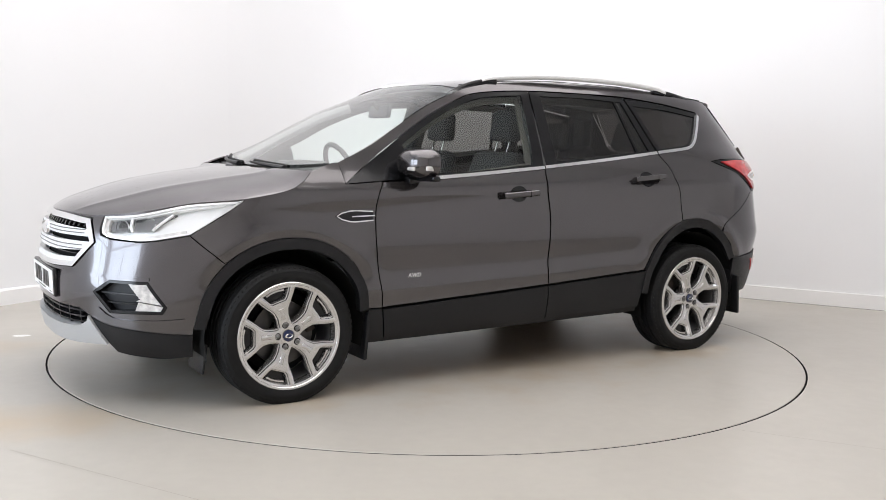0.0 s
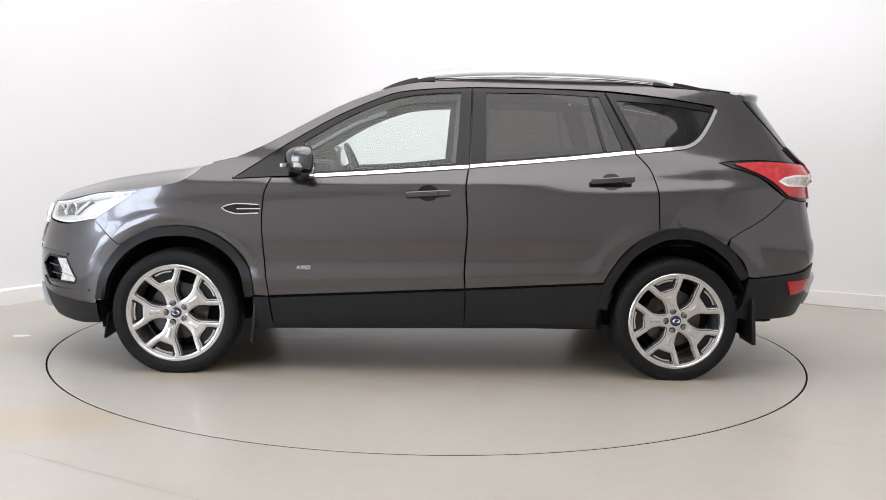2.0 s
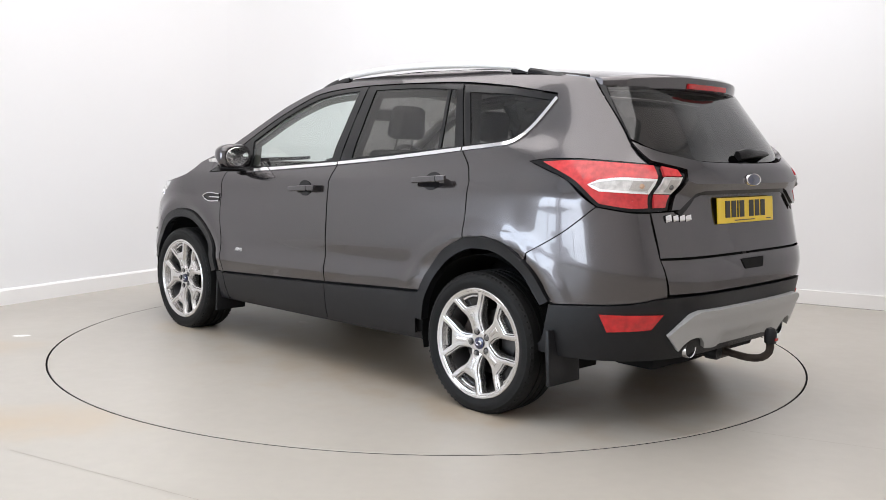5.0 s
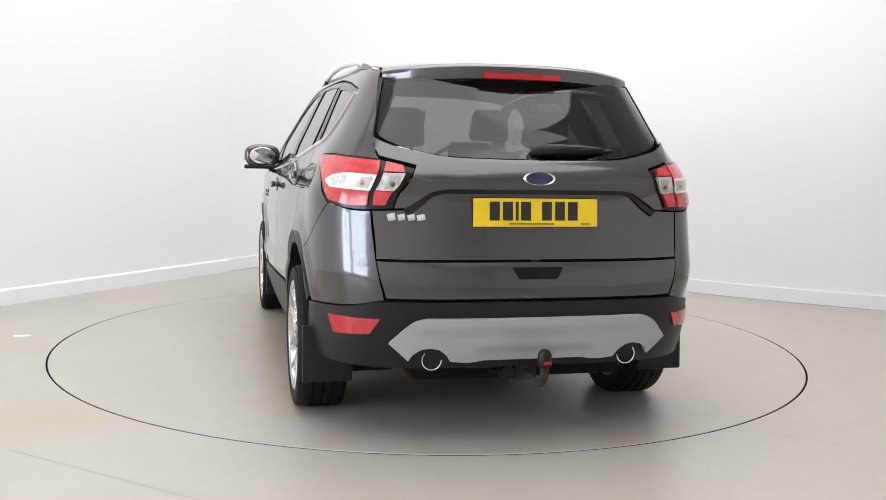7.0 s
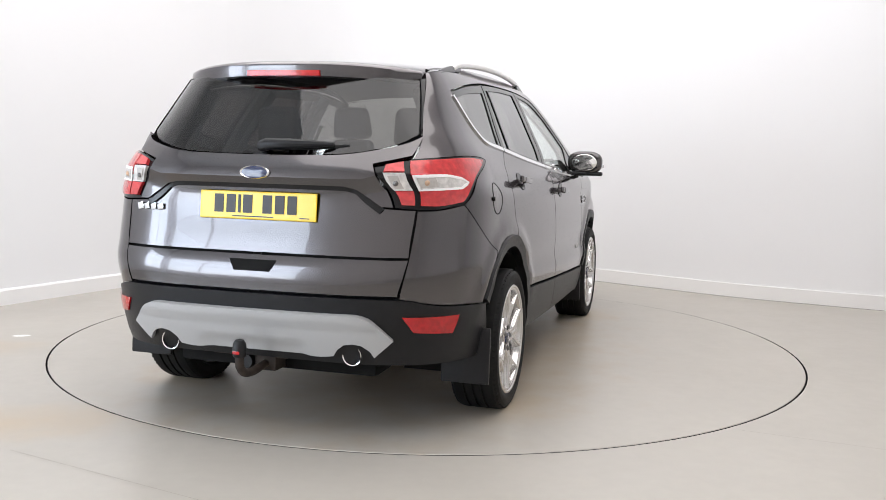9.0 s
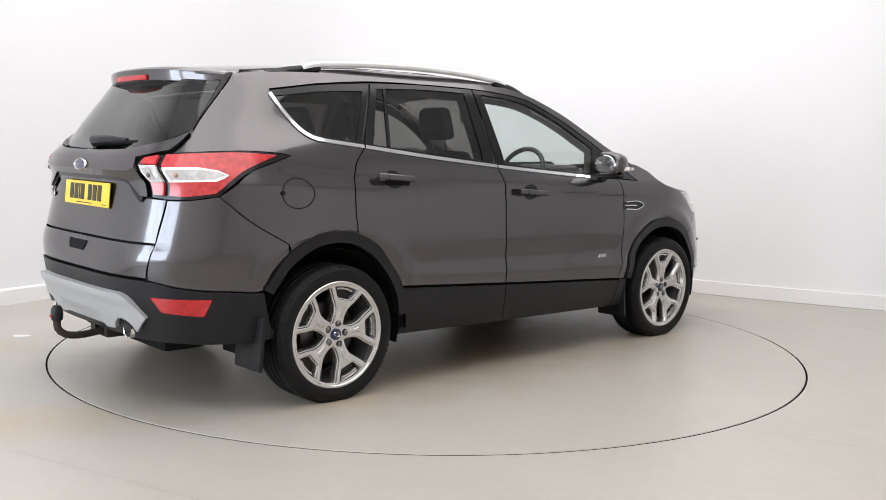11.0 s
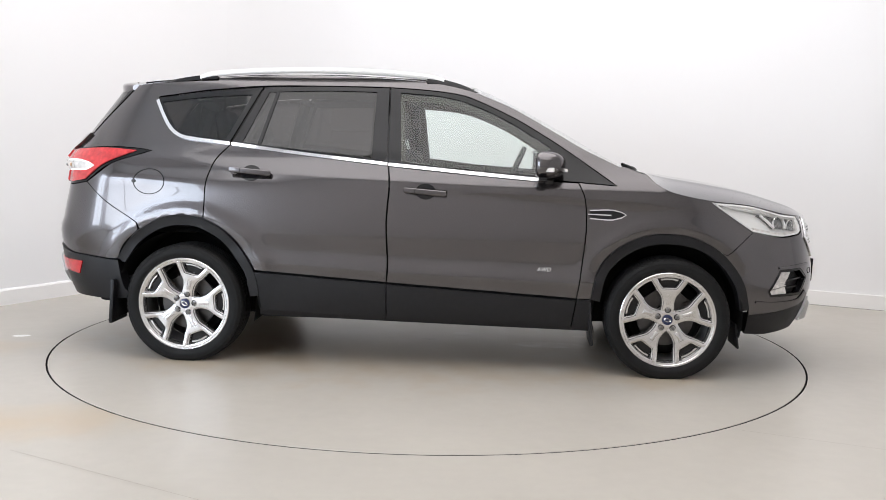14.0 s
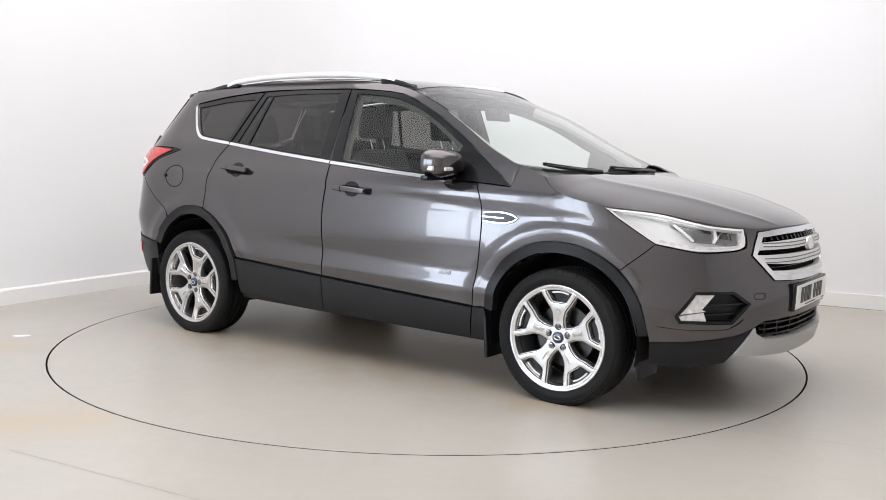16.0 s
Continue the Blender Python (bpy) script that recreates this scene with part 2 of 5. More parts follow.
def sheet(outline, holes=(), off=0.0, thick=0.014, gap=0.0, step=0.045, side=1, both=False, lift=None):
    """A piece of the body's skin: its outline lies in (s, z); its rim goes in by thick. both: mirrored over the middle line into one mesh."""
    from mathutils.geometry import delaunay_2d_cdt
    poly = inset([Vector(q) for q in outline], gap)
    holes = [[Vector(q) for q in h] for h in holes]
    pts, edges = list(poly), [(i, (i + 1) % len(poly)) for i in range(len(poly))]
    for h in holes:
        k = len(pts)
        pts += h
        edges += [(k + i, k + (i + 1) % len(h)) for i in range(len(h))]
    rim = list(pts)
    x0, x1 = min(q.x for q in poly), max(q.x for q in poly)
    y0, y1 = min(q.y for q in poly), max(q.y for q in poly)
    for i in range(int((x1 - x0) / step) + 2):
        for j in range(int((y1 - y0) / step) + 2):
            q = Vector((x0 + (i + 0.5 * (j % 2)) * step, y0 + j * step))
            if inside(q, poly) and not any(inside(q, h) for h in holes) and all((q - r).length > step * 0.55 for r in rim):
                pts.append(q)
    co, _, tris, *_ = delaunay_2d_cdt(pts, edges, [], 0, 1e-5)
    bm = bmesh.new()
    vs = []
    for q in co:
        vs.append(bm.verts.new(skin(q.x, q.y, off + (lift(q.x, q.y) if lift else 0), side)))
    depth = {v: skin(q.x, q.y, off - thick, side) for v, q in zip(vs, co)}
    for t in tris:
        c = (co[t[0]] + co[t[1]] + co[t[2]]) / 3
        if inside(c, poly) and not any(inside(c, h) for h in holes):
            try:
                bm.faces.new([vs[i] for i in t])
            except ValueError:
                pass
    for v in [v for v in bm.verts if not v.link_faces]:
        bm.verts.remove(v)
    if thick:
        inner = {}
        for e in [e for e in bm.edges if len(e.link_faces) == 1]:
            if both and all(abs(v.co.y) < 1e-4 for v in e.verts):
                continue
            for v in e.verts:
                if v not in inner:
                    inner[v] = bm.verts.new(depth[v])
            bm.faces.new((e.verts[0], e.verts[1], inner[e.verts[1]], inner[e.verts[0]]))
    if both:
        dup = bmesh.ops.duplicate(bm, geom=bm.verts[:] + bm.edges[:] + bm.faces[:])["geom"]
        for v in dup:
            if isinstance(v, bmesh.types.BMVert):
                v.co.y = -v.co.y
        bmesh.ops.remove_doubles(bm, verts=bm.verts[:], dist=0.0008)
    return bm


def sides(name, mat, parent, outline, label="", **kw):
    """The same piece on the left and the right flank."""
    return [part(name, sheet(outline, side=k, **kw), mat, parent, label) for k in (1, -1)]


def tube(points, r, seg=10, ends=True):
    """A round bar along points; r is one radius or one for each point."""
    bm = bmesh.new()
    p = [Vector(q) for q in points]
    rings = []
    for i, q in enumerate(p):
        t = (p[min(i + 1, len(p) - 1)] - p[max(i - 1, 0)]).normalized()
        a = t.cross(Vector((0, 0, 1)) if abs(t.z) < 0.9 else Vector((1, 0, 0))).normalized()
        b = t.cross(a)
        rr = r[i] if isinstance(r, (list, tuple)) else r
        rings.append([bm.verts.new(q + (a * math.cos(2 * math.pi * k / seg) + b * math.sin(2 * math.pi * k / seg)) * rr) for k in range(seg)])
    for u, v in zip(rings, rings[1:]):
        for k in range(seg):
            bm.faces.new((u[k], u[(k + 1) % seg], v[(k + 1) % seg], v[k]))
    if ends:
        bm.faces.new(rings[0])
        bm.faces.new(rings[-1])
    return bm


def lathe(rows, axis="y", seg=48, close=False):
    """Rows of (radius, height along the axis) turned round it."""
    bm = bmesh.new()
    rings = []
    for r, h in rows:
        ring = []
        for k in range(seg):
            a = 2 * math.pi * k / seg
            u, v = r * math.cos(a), r * math.sin(a)
            ring.append(bm.verts.new((u, h, v) if axis == "y" else (h, u, v) if axis == "x" else (u, v, h)))
        rings.append(ring)
    for u, v in zip(rings, rings[1:] + ([rings[0]] if close else [])):
        for k in range(seg):
            bm.faces.new((u[k], u[(k + 1) % seg], v[(k + 1) % seg], v[k]))
    return bm


def block(size, m, bevel=0.01, seg=2, taper=(1, 1)):
    """A rounded block of that size, at the pose m; taper narrows its top."""
    bm = bmesh.new()
    bmesh.ops.create_cube(bm, size=1)
    for v in bm.verts:
        top = v.co.z > 0
        v.co = Vector((v.co.x * size[0] * (taper[0] if top else 1), v.co.y * size[1] * (taper[1] if top else 1), v.co.z * size[2]))
    if bevel:
        bmesh.ops.bevel(bm, geom=bm.edges[:], offset=bevel, segments=seg, affect="EDGES", profile=0.6)
    bm.transform(m)
    return bm


def join(*bms):
    out = bmesh.new()
    for b in bms:
        me = bpy.data.meshes.new("piece")
        b.to_mesh(me)
        b.free()
        out.from_mesh(me)
        bpy.data.meshes.remove(me)
    return out


def ribbon(points, half, width_axis=None):
    """An outline of constant width along a line in (s, z)."""
    c = curve(points, 0.03)
    up, low = [], []
    for i, q in enumerate(c):
        t = (c[min(i + 1, len(c) - 1)] - c[max(i - 1, 0)]).normalized()
        m = Vector((-t.y, t.x)) * half
        up.append(q + m)
        low.append(q - m)
    return up + low[::-1]


# ---- the room ----
def wall_slab(name, a, b, height, mat, thick=0.15, z0=-0.004):
    """A wall from a to b, its face on the line and its thickness to the left of the way."""
    a, b = Vector(a), Vector(b)
    t = (b - a).normalized()
    m = Vector((-t.y, t.x)) * thick
    bm = bmesh.new()
    lo = [bm.verts.new((*q, z0)) for q in (a, b, b + m, a + m)]
    hi = [bm.verts.new((*q, z0 + height)) for q in (a, b, b + m, a + m)]
    bm.faces.new(lo)
    bm.faces.new(hi)
    for i in range(4):
        bm.faces.new((lo[i], lo[(i + 1) % 4], hi[(i + 1) % 4], hi[i]))
    return tagged(part(name, bm, mat, None, smooth=False), kind="structure")


CORNER, LEFT_END, RIGHT_END = Vector((-1.54, 3.77)), Vector((-6.40, -4.60)), Vector((7.3, 0.03))
BACK_LEFT, BACK_RIGHT = LEFT_END, Vector((4.2, -9.09))
HEIGHT, TABLE = 5.0, 2.267


def curved_wall(name, points, height, mat, thick, z0=-0.004):
    line = curve([Vector((*q, 0)) for q in points], 0.12)
    bm = bmesh.new()
    rows = []
    for i, q in enumerate(line):
        t = (line[min(i + 1, len(line) - 1)] - line[max(i - 1, 0)]).normalized()
        n = Vector((-t.y, t.x, 0)) * thick
        rows.append([bm.verts.new(p + Vector((0, 0, z))) for p, z in ((q, z0), (q, z0 + height), (q + n, z0 + height), (q + n, z0))])
    for p, q in zip(rows, rows[1:]):
        for k in range(4):
            bm.faces.new((p[k], p[(k + 1) % 4], q[(k + 1) % 4], q[k]))
    bm.faces.new(rows[0])
    bm.faces.new(rows[-1])
    return tagged(part(name, bm, mat, None), kind="structure")


SWEEP = [(-1.95, 3.063), (-1.72, 3.46), (-1.30, 3.98), (-0.75, 4.28), (-0.05, 4.20), (0.65, 3.74), (1.65, 2.835), (2.01, 2.545), (2.63, 2.06), (3.23, 1.72), (3.68, 1.49), (5.0, 0.90), (RIGHT_END.x, RIGHT_END.y)]
curved_wall("wall_right", SWEEP, HEIGHT, WALL, 0.15)
wall_slab("wall_east", RIGHT_END, BACK_RIGHT, HEIGHT, BACK, 0.15)


def skirting(name, a, b, side):
    a, b = Vector(a), Vector(b)
    t = (b - a).normalized()
    n = Vector((-t.y, t.x)) * side
    prof = [(0, -0.004), (0.018, -0.004), (0.018, 0.105), (0.010, 0.118), (0, 0.12)]
    bm = bmesh.new()
    rows = [[bm.verts.new((*(q + n * d), z)) for d, z in prof] for q in (a, b)]
    for i in range(len(prof) - 1):
        bm.faces.new((rows[0][i], rows[0][i + 1], rows[1][i + 1], rows[1][i]))
    return tagged(part(name, bm, SKIRT, None, smooth=False), kind="structure")


skirting("baseboard_left", Vector((-1.95, 3.063)), LEFT_END, 1)
curved_wall("baseboard_right", SWEEP, 0.116, SKIRT, -0.016, 0.0)
# Thin dark strip that draws the shadow line along the skirting's foot.
curved_wall("shade_line_right", SWEEP, 0.004, SHADE_LINE, -0.019)

# Two large windows meet at the rear corner; the day falls in through them.
back = (BACK_RIGHT - BACK_LEFT).normalized()
along = (CORNER - LEFT_END).normalized()
W0, W1, SILL, HEAD, V0, V1 = 0.25, 2.95, 0.55, 2.75, 0.25, 2.1
for base, way, lo, hi, end, nm, mat, thick in ((BACK_LEFT, back, W0, W1, (BACK_RIGHT - BACK_LEFT).length, "back", BACK, -0.2), (LEFT_END, along, V0, V1, (Vector((-1.95, 3.063)) - LEFT_END).length, "left", WALL, 0.15)):
    wall_slab("wall_" + nm, base, base + way * lo, HEIGHT, mat, thick)
    wall_slab("wall_" + nm + "_low", base + way * lo, base + way * hi, SILL, mat, thick)
    wall_slab("wall_" + nm + "_high", base + way * lo, base + way * hi, HEIGHT - HEAD, mat, thick, HEAD)
    wall_slab("wall_" + nm + "_main", base + way * hi, base + way * end, HEIGHT, mat, thick)


def window(name, base, way, lo, hi, inward, power):
    mid = base + way * ((lo + hi) / 2)
    turn = math.degrees(math.atan2(way.y, way.x))
    root = tagged(new(name), kind="structure")
    root.matrix_world = pose(mid.x, mid.y, 0, 0, 0, turn)
    w, h, o = hi - lo, HEAD - SILL, -0.06 * inward
    bars = [(w, 0.06, 0.05, 0, z) for z in (SILL + 0.025, SILL + h * 0.5, HEAD - 0.025)] + [(0.05, 0.05, h, x, (SILL + HEAD) / 2) for x in (-w / 2 + 0.025, 0, w / 2 - 0.025)]
    for a, b, c, x, z in bars:
        part("frame_bar", block((a, b, c), pose(x, o, z), 0.004, 1), SKIRT, root, smooth=False)
    n = Vector((-way.y, way.x, 0)) * inward
    at = Vector((mid.x, mid.y, (SILL + HEAD) / 2))
    area_lamp("daylight_lamp", look(at - n * 0.12, at + n), w, h, power, (0.76, 0.86, 1.0))


window("window_1", BACK_LEFT, back, W0, W1, 1, 160)
window("window_2", LEFT_END, along, V0, V1, -1, 128)


def floor_material(name, patches):
    """Pale grey sealed floor: faint trowel clouds, fine specks, brown drag stains beside the turntable, painted shade
    under the car.
    """
    m = material(name, (0.425, 0.399, 0.354), 0.22, grain=0.03, grain_scale=14, stain=0.05, stain_scale=0.9, spec=0.4)
    nt = m.node_tree
    b = nt.nodes["Principled BSDF"]
    co = nt.nodes.new("ShaderNodeTexCoord")
    speck = nt.nodes.new("ShaderNodeTexNoise")
    speck.inputs["Scale"].default_value, speck.inputs["Detail"].default_value = 130, 1
    nt.links.new(co.outputs["Object"], speck.inputs["Vector"])
    dots = nt.nodes.new("ShaderNodeMapRange")
    dots.inputs[1].default_value, dots.inputs[2].default_value, dots.inputs[3].default_value, dots.inputs[4].default_value = 0.78, 0.83, 1.0, 0.7
    nt.links.new(speck.outputs[0], dots.inputs[0])
    old = b.inputs["Base Color"].links[0].from_socket
    mul = nt.nodes.new("ShaderNodeVectorMath")
    mul.operation = "MULTIPLY"
    nt.links.new(old, mul.inputs[0])
    nt.links.new(dots.outputs[0], mul.inputs[1])
    last = mul.outputs[0]
    wob = nt.nodes.new("ShaderNodeTexNoise")
    wob.inputs["Scale"].default_value, wob.inputs["Detail"].default_value = 5.0, 4
    nt.links.new(co.outputs["Object"], wob.inputs["Vector"])
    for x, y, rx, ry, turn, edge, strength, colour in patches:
        # one stain, chip, wet mark or painted shade of its own shape
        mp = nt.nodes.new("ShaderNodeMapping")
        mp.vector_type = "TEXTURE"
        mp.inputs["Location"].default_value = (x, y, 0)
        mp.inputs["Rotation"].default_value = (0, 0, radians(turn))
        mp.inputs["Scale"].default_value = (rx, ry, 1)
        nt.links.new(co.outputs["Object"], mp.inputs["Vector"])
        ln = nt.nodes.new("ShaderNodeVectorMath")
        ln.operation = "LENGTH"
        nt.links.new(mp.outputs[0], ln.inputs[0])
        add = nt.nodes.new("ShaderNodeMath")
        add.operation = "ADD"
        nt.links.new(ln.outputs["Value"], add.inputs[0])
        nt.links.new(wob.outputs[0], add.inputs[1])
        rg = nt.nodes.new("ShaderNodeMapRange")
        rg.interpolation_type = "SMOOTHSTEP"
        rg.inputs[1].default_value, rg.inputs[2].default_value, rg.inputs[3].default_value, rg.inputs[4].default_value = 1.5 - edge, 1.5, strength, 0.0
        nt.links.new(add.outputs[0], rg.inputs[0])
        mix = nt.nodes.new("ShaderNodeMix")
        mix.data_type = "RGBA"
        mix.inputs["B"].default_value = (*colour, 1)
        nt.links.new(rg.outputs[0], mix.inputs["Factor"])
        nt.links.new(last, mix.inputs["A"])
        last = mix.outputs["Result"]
    nt.links.new(last, b.inputs["Base Color"])
    rough = nt.nodes.new("ShaderNodeMapRange")
    rough.inputs[3].default_value, rough.inputs[4].default_value = 0.27, 0.38
    nt.links.new(wob.outputs[0], rough.inputs[0])
    nt.links.new(rough.outputs[0], b.inputs["Roughness"])
    return m


JOINT = material("filled_joint", (0.34, 0.31, 0.265), 0.6)
# Brown floor stain with the shade under the car mixed into its colour.
STAIN_SHADE = (0.36, 0.288, 0.205)
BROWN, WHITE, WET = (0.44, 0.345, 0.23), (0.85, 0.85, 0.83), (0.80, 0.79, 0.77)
FLOOR = floor_material("sealed_grey_floor", [(-2.9, -0.48, 1.0, 0.30, 4, 1.2, 0.75, BROWN), (-1.85, -1.95, 1.15, 0.40, 16, 1.2, 0.75, BROWN), (-2.566, -0.107, 0.062, 0.035, 10, 0.2, 0.9, WHITE)])
# The last, widest ellipse browns the turntable and paints shade beneath the car.
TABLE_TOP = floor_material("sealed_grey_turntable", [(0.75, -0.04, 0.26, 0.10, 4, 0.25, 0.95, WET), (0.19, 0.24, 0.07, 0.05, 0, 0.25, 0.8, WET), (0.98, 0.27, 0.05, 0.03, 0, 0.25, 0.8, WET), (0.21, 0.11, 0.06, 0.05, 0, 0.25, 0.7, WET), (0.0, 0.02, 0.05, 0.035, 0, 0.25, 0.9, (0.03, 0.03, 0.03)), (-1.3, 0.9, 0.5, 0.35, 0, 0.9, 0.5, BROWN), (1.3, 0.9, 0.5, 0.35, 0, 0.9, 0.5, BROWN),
                                                     (-1.3, -0.8, 0.5, 0.35, 0, 0.9, 0.5, BROWN), (1.3, -0.8, 0.5, 0.35, 0, 0.9, 0.5, BROWN), (-0.2, 0.05, 2.55, 1.55, 0, 0.75, 0.9, STAIN_SHADE)])


def ring_sheet(r0, outer, seg=128):
    """A flat sheet between a round hole and an outline."""
    bm = bmesh.new()
    hole = [bm.verts.new((r0 * math.cos(2 * math.pi * k / seg), r0 * math.sin(2 * math.pi * k / seg), 0)) for k in range(seg)]
    far = [bm.verts.new((outer * math.cos(2 * math.pi * k / seg), outer * math.sin(2 * math.pi * k / seg), 0)) for k in range(seg)]
    for k in range(seg):
        j = (k + 1) % seg
        bm.faces.new((hole[k], hole[j], far[j], far[k]))
    return bm


tagged(part("floor", ring_sheet(TABLE + 0.011, 12.0), FLOOR, None, smooth=False), kind="structure").matrix_world = pose(0, 0, -0.002)
tagged(part("floor_trim", lathe([(TABLE + 0.011, -0.005), (TABLE + 0.011, -0.2)], "z", 128), DARK, None), kind="structure")
bm = bmesh.new()
bmesh.ops.create_circle(bm, cap_ends=True, radius=TABLE + 0.2, segments=96)
bm.transform(pose(0, 0, -0.2))
tagged(part("floor_pit", bm, DARK, None, smooth=False), kind="structure")
bm = bmesh.new()
bmesh.ops.create_cube(bm, size=1)
bm.transform(Matrix.Translation((0, 0, 5.06)) @ Matrix.Diagonal((26, 26, 0.1, 1)))
tagged(part("ceiling", bm, material("white_ceiling", (0.85, 0.85, 0.85), 0.9, stain=0.02, stain_scale=1), None, smooth=False), kind="structure")

for nm, a, b in (("floor_joint_left", (-1.66, -2.30), (0.9, -3.75)), ("floor_joint_right", (1.40, -1.853), (3.6, -2.85))):
    a, b = Vector(a), Vector(b)
    t = (b - a).normalized() * 0.0012
    bm = bmesh.new()
    bm.faces.new([bm.verts.new((q.x, q.y, -0.0008)) for q in (a + Vector((-t.y, t.x)), a - Vector((-t.y, t.x)), b - Vector((-t.y, t.x)), b + Vector((-t.y, t.x)))])
    tagged(part(nm, bm, JOINT, None, smooth=False), kind="structure")
turntable = tagged(new("turntable"), "flush round grey turntable set in the studio floor", "turntable")
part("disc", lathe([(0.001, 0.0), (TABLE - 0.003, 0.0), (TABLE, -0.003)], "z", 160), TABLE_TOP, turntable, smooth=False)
part("rim", lathe([(TABLE, -0.003), (TABLE + 0.004, -0.006), (TABLE + 0.003, -0.19)], "z", 160), DARK, turntable, "dark steel edge of the turntable")

# ---- the car: painted panels ----
car = tagged(new("car"), "dark grey metallic five-door family SUV on a turntable", "car")

HOOD_EDGE = [F(1.97, 0.911), F(1.77, 0.955), F(1.553, 0.977), F(1.345, 1.018), F(1.262, 1.060), F(1.213, 1.105)]
PILLAR = [F(1.213, 1.105), F(1.06, 1.150), F(0.87, 1.238), F(0.70, 1.335), F(0.50, 1.445), F(0.33, 1.518), F(0.2, 1.562), F(0.0, 1.600),
          F(-0.26, 1.620), F(-0.60, 1.628), F(-0.96, 1.622), F(-1.30, 1.602), F(-1.60, 1.575), F(-1.72, 1.558)]
BELT = [(0.84, 1.058), (0.636, 1.067), (0.21, 1.097), (-0.215, 1.133), (-0.66, 1.176), (-1.107, 1.225)]
KINK = [(-1.107, 1.228), (-1.381, 1.258), (-1.44, 1.283), (-1.488, 1.329), (-1.575, 1.470)]
WINDOW_TOP = [(1.045, 1.047), (0.798, 1.215), (0.635, 1.317), (0.485, 1.402), (0.304, 1.485), (0.183, 1.528), (0.0, 1.552), (-0.258, 1.566),
              (-0.634, 1.568), (-0.96, 1.562), (-1.294, 1.532), (-1.567, 1.492)]
GAP_FRONT = [(0.842, 1.058), (0.879, 0.969), (0.890, 0.808), (0.869, 0.571), (0.850, 0.426)]
GAP_MID = [(-0.207, 1.132), (-0.191, 1.030), (-0.202, 0.817), (-0.191, 0.571), (-0.197, 0.483)]
GAP_REAR = [(-1.107, 1.226), (-1.187, 1.136), (-1.226, 1.012), (-1.232, 0.822)]
ARCH_F = [(1.786, 0.387), (1.742, 0.546), (1.631, 0.690), (1.492, 0.768), (1.338, 0.792), (1.184, 0.773), (1.042, 0.692), (0.956, 0.575), (0.927, 0.427)]
ARCH_R = [(-0.915, 0.387), (-0.935, 0.500), (-0.985, 0.600), (-1.095, 0.733), (-1.235, 0.812), (-1.360, 0.828), (-1.487, 0.804), (-1.626, 0.720), (-1.737, 0.576)]


def fl(rows):
    return [F(*q) for q in rows]


LAMP_TOP = [(0.500, 0.887), (0.662, 0.905), (0.836, 0.951), (1.078, 0.972)]
LAMP_LOW = [(1.078, 0.972), (1.000, 0.888), (0.908, 0.812)]
BUMPER_SEAM = [(0.908, 0.810), F(1.655, 0.685)]

sides("inner_shell", DARK, car, loop([(0.52, 0.45), (0.52, 0.74)], [(0.52, 0.74), (0.95, 0.74), (1.15, 0.93), (1.6, 1.0)], fl([(1.05, 1.02), (0.84, 1.03), (-0.2, 1.10), (-1.1, 1.19), (-1.38, 1.22)]), [(4.15, 1.13), (4.45, 0.93), (S_END - 0.02, 0.93)],
      [(S_END - 0.02, 0.93), (S_END - 0.02, 0.45)], [(S_END - 0.02, 0.45), (4.45, 0.45), (4.36, 0.5)], fl([(-1.72, 0.55), (-1.62, 0.71), (-1.48, 0.79), (-1.345, 0.81), (-1.2, 0.79), (-1.07, 0.71), (-0.96, 0.55), (-0.93, 0.30)]),
      fl([(-0.93, 0.30), (0.93, 0.28)]), fl([(0.93, 0.28), (0.97, 0.57), (1.06, 0.69), (1.2, 0.76), (1.345, 0.775), (1.48, 0.75), (1.62, 0.67), (1.72, 0.54), (1.77, 0.40)]), [(0.92, 0.40), (0.86, 0.43), (0.86, 0.61), (0.64, 0.61), (0.55, 0.54), (0.52, 0.45)]), off=-0.026, thick=0.004, step=0.08)
sides("front_wing", PAINT, car, loop(HOOD_EDGE[2:], [F(1.213, 1.105), F(1.06, 1.150), F(1.045, 1.047)], [F(1.045, 1.045), F(0.842, 1.058)], fl(GAP_FRONT),
                                     [F(0.85, 0.426), F(0.927, 0.427)], fl(ARCH_F[::-1][:7]) + [F(1.655, 0.685)], BUMPER_SEAM[::-1], LAMP_LOW[::-1]), gap=0.0022, step=0.024)
for k in (1, -1):
    for nm, line in (("front_door", (BELT[:4], GAP_MID, [(-0.197, 0.483), (0.850, 0.426)], GAP_FRONT[::-1])),
                     ("rear_door", (BELT[3:], GAP_REAR, ARCH_R[::-1][4:8] + [(-0.945, 0.527)], [(-0.945, 0.527), (-0.197, 0.483)], GAP_MID[::-1]))):
        part(nm, sheet(loop(*[fl(c) for c in line]), gap=0.0045, side=k, step=0.024), PAINT, car)
sides("body_side", PAINT, car, loop(PILLAR[1:], [PILLAR[-1], (4.50, 1.530), (4.560, 1.40), (4.600, 1.275)], [(4.600, 1.275), (4.650, 1.182)],
                                    [(4.650, 1.182), (4.418, 1.198), (4.272, 1.193), (4.187, 1.181)], [(4.187, 1.181), (4.344, 1.115), (4.400, 1.080), (4.495, 0.997)],
                                    [(4.495, 0.997), (4.378, 0.886), (4.224, 0.777)], fl([(-1.600, 0.740), (-1.487, 0.804), (-1.360, 0.828), (-1.238, 0.814)]),
                                    fl(GAP_REAR[::-1]), fl(KINK), fl(WINDOW_TOP[::-1])), gap=0.0022, step=0.024)
